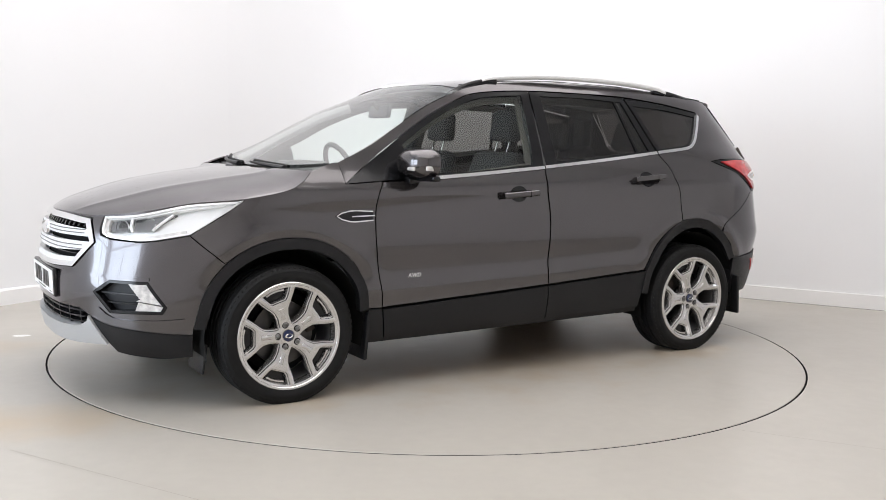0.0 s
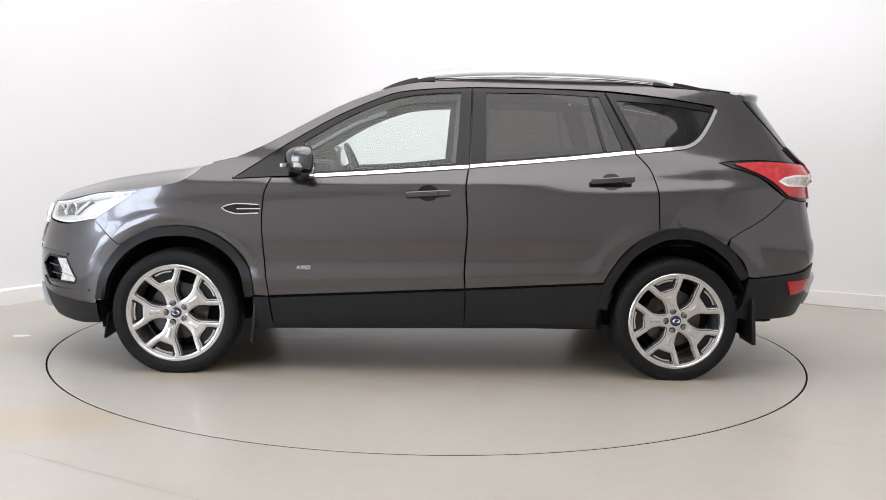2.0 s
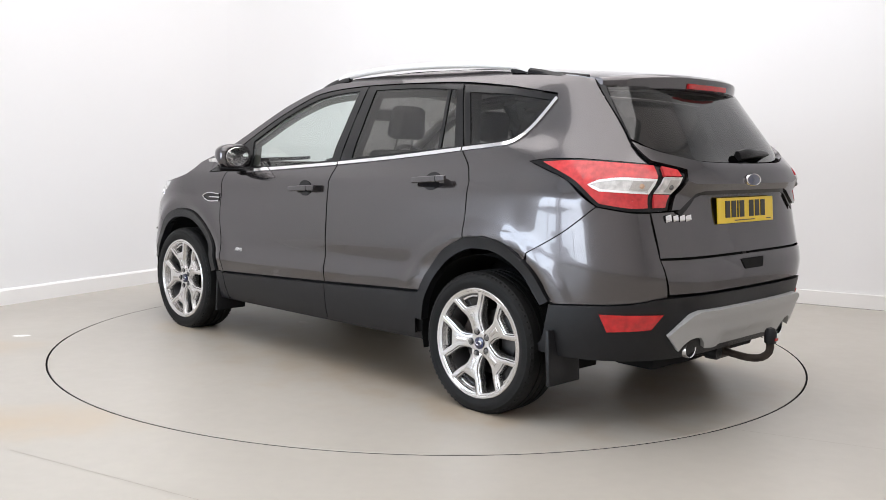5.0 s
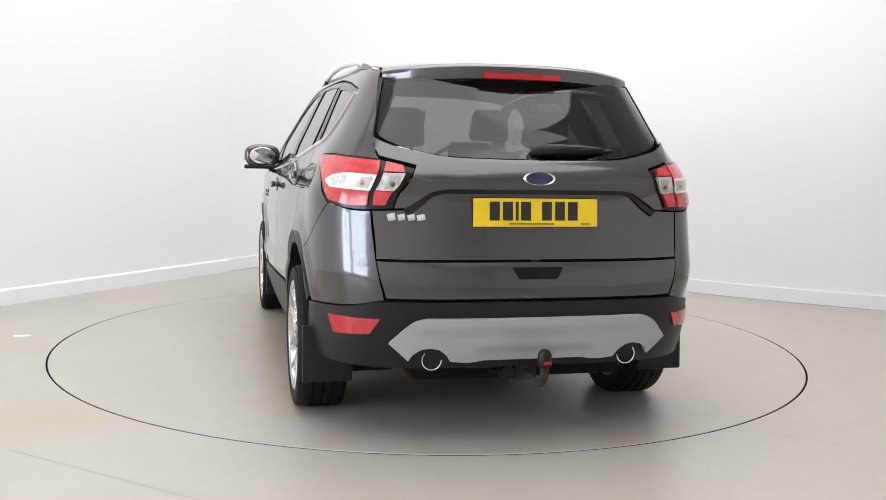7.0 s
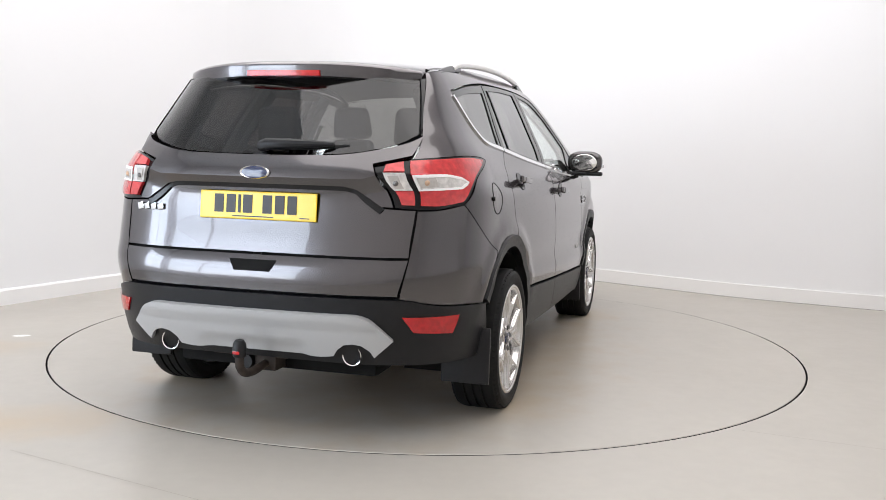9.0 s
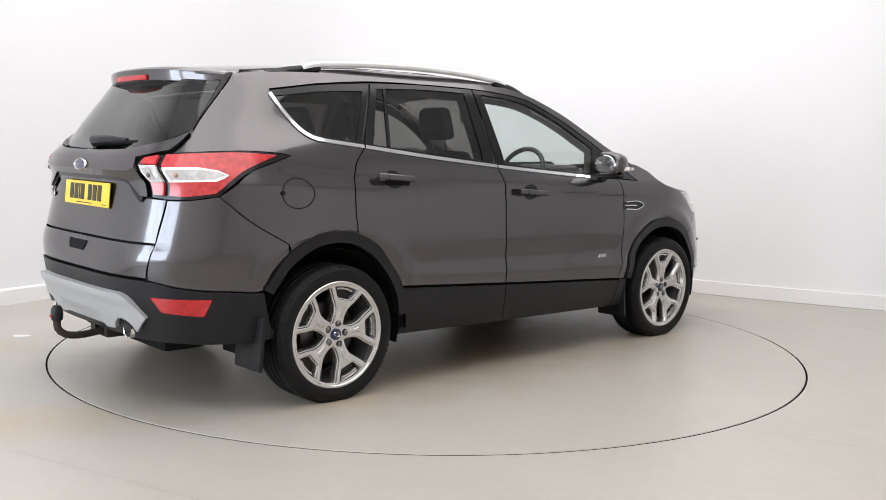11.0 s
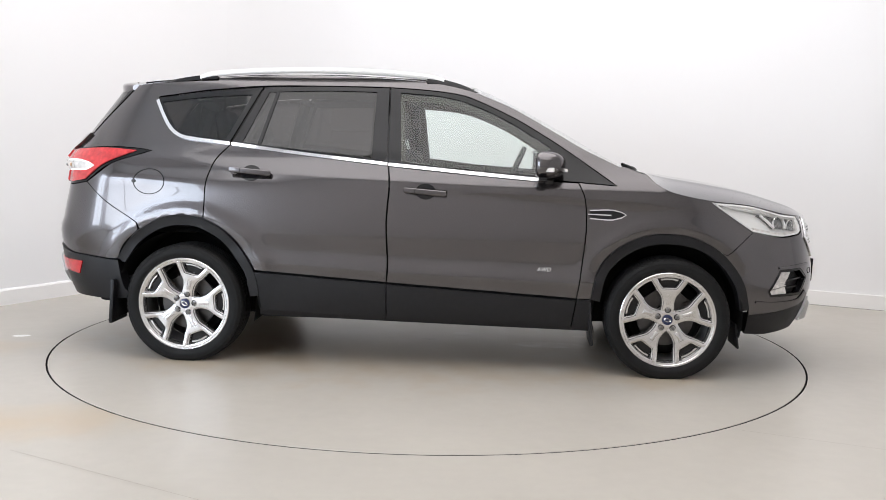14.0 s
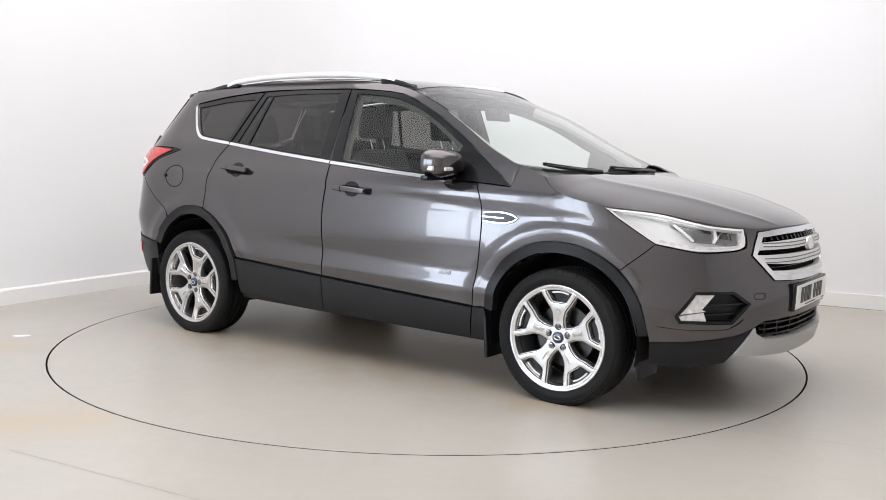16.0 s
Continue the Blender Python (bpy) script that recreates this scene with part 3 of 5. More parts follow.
sides("rear_corner", PAINT, car, loop([(4.495, 0.997), (4.378, 0.886), (4.224, 0.777)], fl([(-1.612, 0.735), (-1.700, 0.650), (-1.737, 0.570)]),
                                      [(4.340, 0.565), (4.569, 0.590), (4.708, 0.621)], [(4.708, 0.621), (4.685, 0.843), (4.674, 0.975)], [(4.674, 0.975), (4.604, 0.977), (4.495, 0.997)]), gap=0.0022, step=0.024)

FOG = [(0.840, 0.484), (0.770, 0.600), (0.612, 0.604), (0.532, 0.545), (0.612, 0.452), (0.822, 0.452)]
FOG_LOOP = loop(*[[a, b] for a, b in zip(FOG, FOG[1:] + FOG[:1])])
GRILLE = loop([(0, 0.882), (0.25, 0.880), (0.44, 0.868)], [(0.44, 0.868), (0.485, 0.82), (0.510, 0.765)], [(0.510, 0.765), (0.40, 0.645)], [(0.40, 0.645), (0.2, 0.634), (0, 0.632)])
part("front_bumper", sheet(loop([(0, 0.46), (0, 0.632)], [(0, 0.632), (0.2, 0.634), (0.40, 0.645)], [(0.40, 0.645), (0.510, 0.765)], [(0.510, 0.765), (0.485, 0.82), (0.44, 0.870)],
                                [(0.44, 0.882), (0.500, 0.889)], [(0.500, 0.889), (0.530, 0.800), (0.580, 0.785)], [(0.580, 0.785), (0.737, 0.778), (0.908, 0.810)], BUMPER_SEAM,
                                fl(ARCH_F[:3][::-1]), [F(1.786, 0.387), F(1.79, 0.355)], [F(1.79, 0.355), (0.80, 0.365), (0.60, 0.395), (0.505, 0.432)], [(0.505, 0.432), (0.454, 0.458)],
                                [(0.454, 0.458), (0, 0.46)]), [FOG_LOOP], gap=0.0022, both=True), PAINT, car)
PLATE_LIP = [(S_END, 1.078), R(0.38, 1.076), R(0.43, 1.062), R(0.475, 1.025), R(0.535, 0.985)]
tailgate = part("tailgate", sheet(loop([(S_END, 0.785), (S_END, 1.090)], [(S_END, 1.090), R(0.39, 1.088), R(0.45, 1.066), R(0.545, 0.984)], [R(0.545, 0.984), (4.676, 0.978)],
                                       [(4.676, 0.978), (4.686, 0.86), (4.690, 0.785)], [(4.690, 0.785), (S_END, 0.785)]), gap=0.0035, both=True, step=0.04), PAINT, car)
part("tailgate_upper", sheet(loop([(S_END, 1.078), (S_END, 1.178)], [(S_END, 1.178), (5.05, 1.180), (4.867, 1.188), (4.70, 1.228), (4.604, 1.268)], [(4.604, 1.268), (4.655, 1.184)],
                                  [(4.655, 1.184), (4.782, 1.150)], [(4.782, 1.150), (4.748, 0.985)], [(4.748, 0.985), R(0.535, 0.985)], PLATE_LIP[::-1]), off=0.018, thick=0.045, gap=0.002, both=True, step=0.04), PAINT, tailgate)
part("tailgate_lower", sheet(loop([(S_END, 0.630), (S_END, 0.781)], [(S_END, 0.781), (4.690, 0.781)], [(4.690, 0.781), (4.700, 0.70), (4.712, 0.630)], [(4.712, 0.630), (S_END, 0.630)]), gap=0.0035, both=True, step=0.04), PAINT, tailgate)
# Black ribbon laid below the plate lip as its shadow line.
for k in (1, -1):
    part("lip_shade_strip", sheet(ribbon([(q[0], q[1] - 0.015) for q in PLATE_LIP], 0.012), off=0.009, thick=0.004, side=k, step=0.03), GLOSS_BLACK, tailgate, "black strip painting the shade under the tailgate lip")
HANDLE = [R(0.107, 0.757), R(0.080, 0.711)]
part("tailgate_handle", sheet(loop([(S_END, 0.711), (S_END, 0.757)], [(S_END, 0.757), HANDLE[0]], HANDLE, [HANDLE[1], (S_END, 0.711)], step=0.02), off=0.004, both=True), DARK, tailgate, "black tailgate handle recess")

# ---- bonnet, windscreen, roof ----


def top_sheet(rows, across=24, crown=2.4, off=0.0, vmax=1.0, rim=0.012, margin=0.0, ridge=0.0):
    """Rows of (edge s, edge z, centre x, centre z), spanned from flank to flank."""
    bm = bmesh.new()
    es, cs = curve([Vector((a, b, 0)) for a, b, _, _ in rows], 0.05), None
    # sample edge and centre with the same steps
    e2, c2 = [], []
    for i in range(len(rows) - 1):
        for j in range(5):
            u = j / 5
            e2.append((i, u))
    e2.append((len(rows) - 2, 1.0))

    def cr(k, i, u):
        p = [rows[max(0, min(len(rows) - 1, i + d))][k] for d in (-1, 0, 1, 2)]
        return 0.5 * ((2 * p[1]) + (-p[0] + p[2]) * u + (2 * p[0] - 5 * p[1] + 4 * p[2] - p[3]) * u * u + (-p[0] + 3 * p[1] - 3 * p[2] + p[3]) * u ** 3)

    grid = []
    for i, u in e2:
        s, z, xc, zc = (cr(k, i, u) for k in range(4))
        e = Vector(body_point(s, z))
        line = []
        for j in range(-across, across + 1):
            v = j / across * vmax
            a = abs(v)
            line.append(bm.verts.new((xc + (e.x - xc) * a * a, (e.y - margin) * v, zc + (e.z - zc) * a ** crown + off + (ridge * math.exp(-abs(a - 0.56) / 0.06) * (1 - abs(2 * (len(grid) / len(e2)) - 1) ** 3) if ridge else 0))))
        grid.append(line)
    for p, q in zip(grid, grid[1:]):
        for j in range(len(p) - 1):
            bm.faces.new((p[j], p[j + 1], q[j + 1], q[j]))
    if rim:
        low = {}
        for e in [e for e in bm.edges if len(e.link_faces) == 1]:
            for v in e.verts:
                if v not in low:
                    low[v] = bm.verts.new(v.co - Vector((0, 0, rim)))
            bm.faces.new((e.verts[0], e.verts[1], low[e.verts[1]], low[e.verts[0]]))
    return bm


HOOD = [(*N(0.449, 0.884), 2.222, 0.890), (*F(2.06, 0.896), 2.15, 0.925), (*HOOD_EDGE[0], 2.06, 0.955), (*HOOD_EDGE[1], 1.85, 1.015), (*HOOD_EDGE[2], 1.62, 1.062),
        (*HOOD_EDGE[3], 1.38, 1.095), (*HOOD_EDGE[4], 1.31, 1.104), (*HOOD_EDGE[5], 1.255, 1.110)]
hood = part("bonnet", top_sheet(HOOD, across=40, crown=2.6, margin=0.003, ridge=0.010), PAINT, car)
SCREEN = [(*F(1.05, 1.152), 1.20, 1.118), (*F(0.87, 1.238), 1.0, 1.218), (*F(0.70, 1.335), 0.79, 1.335), (*F(0.50, 1.445), 0.57, 1.450), (*F(0.33, 1.518), 0.37, 1.548), (*F(0.235, 1.550), 0.265, 1.592)]
part("windscreen", top_sheet(SCREEN, crown=2.6, rim=0.005, margin=0.012), GLASS, car, "clear laminated windscreen")
ROOF = [(*F(0.225, 1.553), 0.255, 1.595), (*F(0.1, 1.582), 0.1, 1.622), (*F(-0.1, 1.608), -0.1, 1.642), (*F(-0.5, 1.626), -0.5, 1.660), (*F(-0.96, 1.622), -0.96, 1.658),
        (*F(-1.3, 1.602), -1.32, 1.640), (*F(-1.6, 1.575), -1.66, 1.616), (*F(-1.72, 1.558), -1.86, 1.597)]
part("roof", top_sheet(ROOF, crown=3.0, margin=0.002), PAINT, car)
cowl = [(*HOOD_EDGE[5], 1.25, 1.108), (*F(1.13, 1.125), 1.225, 1.108), (*F(1.04, 1.150), 1.19, 1.112)]
part("cowl_panel", top_sheet(cowl, crown=2.6, off=-0.012, margin=0.02), GLOSS_BLACK, car)

# ---- rear window and spoiler ----
REAR_GLASS = loop([(S_END, 1.190), (S_END, 1.535)], [(S_END, 1.535), (4.80, 1.530), (4.545, 1.520)], [(4.545, 1.520), (4.568, 1.42), (4.605, 1.290)], [(4.605, 1.285), (4.70, 1.240), (4.867, 1.200), (5.05, 1.191), (S_END, 1.190)])
part("rear_window", sheet(REAR_GLASS, gap=0.003, both=True, thick=0.005), TINTED, car, "dark tinted rear window")
for k in (1, -1):
    part("pillar_trim", sheet(loop([(4.508, 1.528), (4.542, 1.522)], [(4.542, 1.522), (4.566, 1.42), (4.602, 1.288)], [(4.602, 1.285), (4.575, 1.37), (4.508, 1.528)], step=0.02), off=0.004, side=k), GLOSS_BLACK, car)


def spoiler():
    bm = bmesh.new()
    prof = [(0.0, 0.0), (-0.05, -0.003), (-0.088, -0.010), (-0.102, -0.020), (-0.104, -0.034), (-0.098, -0.070), (-0.085, -0.078), (0.0, -0.074)]
    rows = []
    for j in range(-20, 21):
        v = j / 20
        a = abs(v)
        x, y, z = -1.865 + 0.145 * a ** 2.2, 0.566 * v, 1.597 - 0.034 * a ** 3
        rows.append([bm.verts.new((x + dx * (1 - 0.6 * a ** 5), y + 0.012 * v * (1 - a), z + dz * (1 - 0.25 * a ** 6))) for dx, dz in prof])
    for p, q in zip(rows, rows[1:]):
        for i in range(len(prof) - 1):
            bm.faces.new((p[i], p[i + 1], q[i + 1], q[i]))
    bm.faces.new(rows[0])
    bm.faces.new(rows[-1])
    sp = part("spoiler", bm, PAINT, car)
    bm = bmesh.new()
    rows = []
    for j in range(-8, 9):
        y = 0.172 * j / 8
        x = -1.968 + 0.012 * (y / 0.2) ** 2
        rows.append([bm.verts.new((x + d, y, z)) for d, z in ((0.01, 1.553), (-0.006, 1.550), (-0.004, 1.527), (0.015, 1.523))])
    for p, q in zip(rows, rows[1:]):
        for i in range(3):
            bm.faces.new((p[i], p[i + 1], q[i + 1], q[i]))
    bm.faces.new(rows[0])
    bm.faces.new(rows[-1])
    part("brake_light", bm, RED_LENS, sp, "red high-level brake light")


spoiler()

# ---- side windows ----
FRONT_PANE = loop(fl([(0.63, 1.090), (0.21, 1.117), (-0.135, 1.152)]), fl([(-0.135, 1.152), (-0.165, 1.535)]), fl([(-0.165, 1.538), (0.0, 1.527), (0.15, 1.505), (0.30, 1.455), (0.45, 1.386), (0.60, 1.298), (0.685, 1.245)]), fl([(0.685, 1.245), (0.63, 1.090)]))
REAR_PANE = loop(fl([(-0.30, 1.166), (-0.66, 1.200), (-1.045, 1.240)]), fl([(-1.045, 1.240), (-0.925, 1.526)]), fl([(-0.925, 1.530), (-0.6, 1.542), (-0.30, 1.540)]), fl([(-0.30, 1.540), (-0.30, 1.166)]))
QUARTER_PANE = loop(fl([(-1.020, 1.512), (-1.29, 1.495), (-1.545, 1.462)]), fl([(-1.545, 1.462), (-1.46, 1.332), (-1.43, 1.302), (-1.37, 1.279), (-1.145, 1.252)]), fl([(-1.145, 1.252), (-1.020, 1.512)]))
FRONT_FRAME = loop(fl(WINDOW_TOP[:7] + [(-0.222, 1.565)]), fl([(-0.222, 1.565), (-0.207, 1.140)]), fl([(-0.207, 1.138), (0.21, 1.101), (0.64, 1.072), (0.84, 1.062)]), fl([(0.84, 1.062), (1.045, 1.048)]))
REAR_FRAME = loop(fl([(-0.230, 1.565), (-0.634, 1.567), (-0.952, 1.558)]), fl([(-0.952, 1.556), (-1.107, 1.230)]), fl([(-1.105, 1.230), (-0.66, 1.182), (-0.214, 1.140)]), fl([(-0.214, 1.140), (-0.230, 1.565)]))
QUARTER_FRAME = loop(fl([(-0.962, 1.557), (-1.294, 1.528), (-1.57, 1.488)]), fl([(-1.575, 1.470), (-1.488, 1.333), (-1.44, 1.288), (-1.381, 1.263), (-1.118, 1.234)]), fl([(-1.118, 1.234), (-0.962, 1.557)]))
for k in (1, -1):
    for frame_line, pane_line, mat, nm in ((FRONT_FRAME, FRONT_PANE, GLASS, "front_window"), (REAR_FRAME, REAR_PANE, TINTED, "rear_side_window"), (QUARTER_FRAME, QUARTER_PANE, TINTED, "quarter_window")):
        fr = part("window_frame", sheet(frame_line, [pane_line], off=-0.003, gap=0.002, side=k, thick=0.02), GLOSS_BLACK, car, "gloss black window surround")
        part(nm, sheet(pane_line, off=-0.008, side=k, thick=0.004, step=0.06), mat, fr, "clear glass pane" if mat is GLASS else "dark tinted glass pane")
    for frame_line, pane_line in ((FRONT_FRAME, FRONT_PANE), (REAR_FRAME, REAR_PANE)):
        if frame_line is REAR_FRAME:
            part("division_bar", sheet(ribbon(fl([(-0.945, 1.232), (-0.872, 1.530)]), 0.009), off=-0.003, thick=0.012, side=k), GLOSS_BLACK, car)
        part("window_lining", sheet(frame_line, [inset(pane_line, 0.020)], off=-0.055, gap=0.002, side=k, thick=0.0), TRIM, car, "beige-grey inner window lining")
    for line in ([(0.655, 1.064)] + BELT[2:3] + [(-0.203, 1.131)], [(-0.211, 1.133), (-0.66, 1.177), (-1.103, 1.226)], [(-1.112, 1.227)] + KINK[1:]):
        part("chrome_strip", sheet(ribbon(fl(line), 0.0085), off=0.007, side=k, thick=0.012, step=0.1), CHROME, car, "polished chrome window strip")

# ---- black cladding ----


def arch_ring(arch, centre, k):
    inner = [(centre[0] + (x - centre[0]) * k, centre[1] + (z - centre[1]) * k) for x, z in arch]
    return loop(fl(arch), [F(*arch[-1]), F(*inner[-1])], fl(inner[::-1]), [F(*inner[0]), F(*arch[0])])


sides("wheel_arch_trim", CLAD, car, arch_ring(ARCH_F, (1.345, 0.34), 0.885), off=0.012, thick=0.05, step=0.03)
sides("wheel_arch_trim", CLAD, car, arch_ring(ARCH_R, (-1.345, 0.34), 0.885), off=0.012, thick=0.05, step=0.03)
sides("front_door_cladding", CLAD, car, loop(fl([(0.848, 0.420), (-0.197, 0.477)]), fl([(-0.197, 0.477), (-0.197, 0.285)]), fl([(-0.197, 0.283), (0.824, 0.262)]), fl([(0.824, 0.262), (0.848, 0.420)])), off=0.006, gap=0.003)
sides("rear_door_cladding", CLAD, car, loop(fl([(-0.197, 0.477), (-0.945, 0.521)]), fl([(-0.945, 0.521), (-0.920, 0.40), (-0.905, 0.305)]), fl([(-0.905, 0.303), (-0.197, 0.283)]), fl([(-0.197, 0.285), (-0.197, 0.477)])), off=0.006, gap=0.003)
sides("wing_cladding", CLAD, car, loop(fl([(0.853, 0.421), (0.925, 0.421)]), fl([(0.925, 0.421), (0.935, 0.25)]), fl([(0.935, 0.25), (0.828, 0.255)]), fl([(0.828, 0.255), (0.853, 0.421)])), off=0.006)
sides("sill", CLAD, car, loop(fl([(0.93, 0.258), (-0.197, 0.279), (-0.92, 0.300)]), fl([(-0.92, 0.300), (-0.92, 0.262)]), fl([(-0.92, 0.262), (0.93, 0.232)]), fl([(0.93, 0.232), (0.93, 0.258)])), off=-0.02, thick=0.12)
part("front_valance", sheet(loop([F(1.79, 0.352), (0.80, 0.362), (0.60, 0.392), (0.505, 0.428)], [(0.505, 0.428), (0.590, 0.305)], [(0.590, 0.305), (0.62, 0.262), (0.8, 0.235), F(1.78, 0.245)], [F(1.78, 0.245), F(1.79, 0.352)]), off=-0.004, thick=0.06), CLAD, car)
part("front_valance", sheet(loop([F(1.79, 0.352), (0.80, 0.362), (0.60, 0.392), (0.505, 0.428)], [(0.505, 0.428), (0.590, 0.305)], [(0.590, 0.305), (0.62, 0.262), (0.8, 0.235), F(1.78, 0.245)], [F(1.78, 0.245), F(1.79, 0.352)]), off=-0.004, thick=0.06, side=-1), CLAD, car)
part("front_skid_plate", sheet(loop([(0, 0.290), (0, 0.366)], [(0, 0.366), (0.3, 0.368), (0.450, 0.376)], [(0.450, 0.376), (0.500, 0.405), (0.507, 0.430)], [(0.507, 0.430), (0.592, 0.303)], [(0.592, 0.303), (0.3, 0.288), (0, 0.285)]), off=0.010, thick=0.05, both=True), SKID, car, "silver front skid plate")
part("rear_bumper", sheet(loop([(S_END, 0.355), (S_END, 0.620)], [(S_END, 0.620), (4.708, 0.618), (4.569, 0.586), (4.340, 0.561)], [F(-1.737, 0.560), F(-1.70, 0.40), F(-1.66, 0.360)], [F(-1.66, 0.345), (4.40, 0.335), (4.765, 0.340), (S_END, 0.345)]), off=0.008, thick=0.08, both=True), CLAD, car)
DIFF = loop([(S_END, 0.385), (S_END, 0.556)], [(S_END, 0.556), R(0.453, 0.557)], [R(0.453, 0.557), R(0.505, 0.542), R(0.592, 0.456)], [R(0.592, 0.456), R(0.515, 0.384)],
            [R(0.515, 0.384), R(0.500, 0.412), R(0.470, 0.434), R(0.435, 0.440), R(0.400, 0.434), R(0.370, 0.412), R(0.352, 0.384)], [R(0.352, 0.384), R(0.30, 0.378), R(0.22, 0.378), (S_END, 0.378)], step=0.02)


def ease(u):
    u = max(0.0, min(1.0, u))
    return u * u * (3 - 2 * u)


def dished(s, z):
    """A soft ledge along the top and a shallow hollow low in the middle."""
    return 0.010 * ease((z - 0.495) / 0.03) - 0.014 * ease((0.437 - z) / 0.02) * ease((s - R(0.27, 0.42)[0]) / 0.06)


part("rear_skid_plate", sheet(DIFF, off=0.028, thick=0.04, both=True, step=0.02, lift=dished), SKID, car, "silver grey rear skid plate")
REFL = [(4.700, 0.548), (4.492, 0.541), (4.527, 0.468), (4.668, 0.484)]
sides("rear_reflector", RED_LENS, car, loop(*[[a, b] for a, b in zip(REFL, REFL[1:] + REFL[:1])]), "red bumper reflector", off=0.014)

# ---- wheels ----
HUB_Z, TYRE = 0.325, 0.338


def make_wheel(name):
    """A wheel round its own centre; its outer face looks to +y."""
    root = tagged(new(name))
    w = 0.115
    tread = [(0.245, -0.085), (0.262, -0.108), (0.300, -0.116), (0.322, -0.108), (TYRE - 0.003, -0.092), (TYRE, -0.070)]
    for c in (-0.042, 0.0, 0.042):
        tread += [(TYRE, c - 0.006), (TYRE - 0.008, c - 0.004), (TYRE - 0.008, c + 0.004), (TYRE, c + 0.006)]
    tread += [(TYRE, 0.070), (TYRE - 0.003, 0.092), (0.322, 0.108), (0.312, 0.1135), (0.309, 0.1130), (0.300, 0.116), (0.285, 0.1155), (0.282, 0.1145), (0.262, 0.108), (0.250, 0.098), (0.245, 0.085)]
    tyre = part("tyre", lathe(tread, "y", 72), RUBBER, root, "black low-profile tyre", angle=28)
    bm = bmesh.new()
    for i in range(72):
        a = 2 * math.pi * i / 72
        for sgn in (1, -1):
            b = block((0.010, 0.030, 0.012), Matrix.Rotation(a, 4, "Y") @ pose(0, 0.090 * sgn, TYRE - 0.0105, -16 * sgn), 0)
            me = bpy.data.meshes.new("lug")
            b.to_mesh(me)
            b.free()
            bm.from_mesh(me)
            bpy.data.meshes.remove(me)
    tagged(part("tread", bm, RUBBER, tyre, smooth=False), kind="stuff")
    rim = part("rim", lathe([(0.262, 0.100), (0.263, 0.107), (0.258, 0.111), (0.250, 0.110), (0.246, 0.106), (0.243, 0.106), (0.236, 0.103), (0.234, 0.092), (0.231, 0.085), (0.229, 0.060)], "y", 72), ALLOY, root, "silver alloy rim")
    part("rim_barrel", lathe([(0.250, 0.096), (0.240, 0.080), (0.228, 0.04), (0.222, -0.02), (0.225, -0.085), (0.250, -0.10)], "y", 60), ALLOY_DARK, rim, "dark inner barrel")

    def slab(outline, y0, y1, steps):
        """A bar of the spoke star: outline in (x, z) with its middle inside on the left; steps are (inset, drop) of its shoulders."""
        bm = bmesh.new()
        n = len(outline)
        rings = []
        for d, drop in steps:
            ring = []
            for i, q in enumerate(outline):
                a, b, c = Vector(outline[i - 1]), Vector(q), Vector(outline[(i + 1) % n])
                t = ((b - a).normalized() + (c - b).normalized()).normalized()
                x, z = b.x - t.y * d, b.y + t.x * d
                r = math.hypot(b.x, b.y)
                ring.append(bm.verts.new((x, y0(r) if drop is None else y1(r) - drop, z)))
            rings.append(ring)
        bm.faces.new(rings[-1])
        for p, q in zip(rings, rings[1:]):
            for i in range(n):
                bm.faces.new((p[i], p[(i + 1) % n], q[(i + 1) % n], q[i]))
        bmesh.ops.triangulate(bm, faces=[f for f in bm.faces if len(f.verts) > 4])
        return bm

    front = lambda r: 0.082 + 0.024 * min(1, r / 0.25)
    back_y = lambda r: 0.030 + 0.035 * min(1, r / 0.25)
    half = [(0.041, 0.040), (0.037, 0.065), (0.036, 0.095), (0.042, 0.124), (0.054, 0.143), (0.068, 0.160), (0.098, 0.205), (0.114, 0.226), (0.095, 0.2355), (0.075, 0.2425), (0.058, 0.214), (0.041, 0.187), (0.033, 0.179)]
    star = half + [(-x, z) for x, z in half[::-1]]
    groove = [(0.012, 0.083), (0.010, 0.110), (0.014, 0.140), (-0.014, 0.140), (-0.010, 0.110), (-0.012, 0.083)]
    for i in range(5):
        turn = Matrix.Rotation(2 * math.pi * i / 5 + radians(12), 4, "Y")
        b = slab(star, back_y, front, [(0, None), (0, 0.017), (0.0035, 0.010), (0.0075, 0.0085), (0.0105, 0.001), (0.0140, 0.0)])
        b.transform(turn)
        part("spoke", b, ALLOY, rim, angle=35)
        b = slab(groove, lambda r: 0.07, lambda r: front(r) + 0.0028, [(0, None), (0, 0.003), (0.004, 0.0)])
        b.transform(turn)
        part("spoke_ridge", b, ALLOY, rim, angle=50)
        fill = slab([(0.040, 0.176), (0.082, 0.238), (-0.082, 0.238), (-0.040, 0.176)], lambda r: 0.02, lambda r: 0.066, [(0, None), (0, 0.003), (0.003, 0.0)])
        fill.transform(turn)
        part("spoke_pocket", fill, GLOSS_BLACK, rim)
        lip = slab([(0.044, 0.212), (0.050, 0.222), (0.018, 0.229), (-0.018, 0.229), (-0.050, 0.222), (-0.044, 0.212), (-0.016, 0.218), (0.016, 0.218)], lambda r: 0.05, lambda r: 0.084, [(0, None), (0, 0.003), (0.002, 0.0)])
        lip.transform(turn)
        part("pocket_lip", lip, ALLOY, rim)
    part("hub", lathe([(0.001, 0.086), (0.028, 0.086), (0.032, 0.0865), (0.052, 0.0868), (0.060, 0.0845), (0.064, 0.072), (0.066, 0.02)], "y", 40), ALLOY, rim)
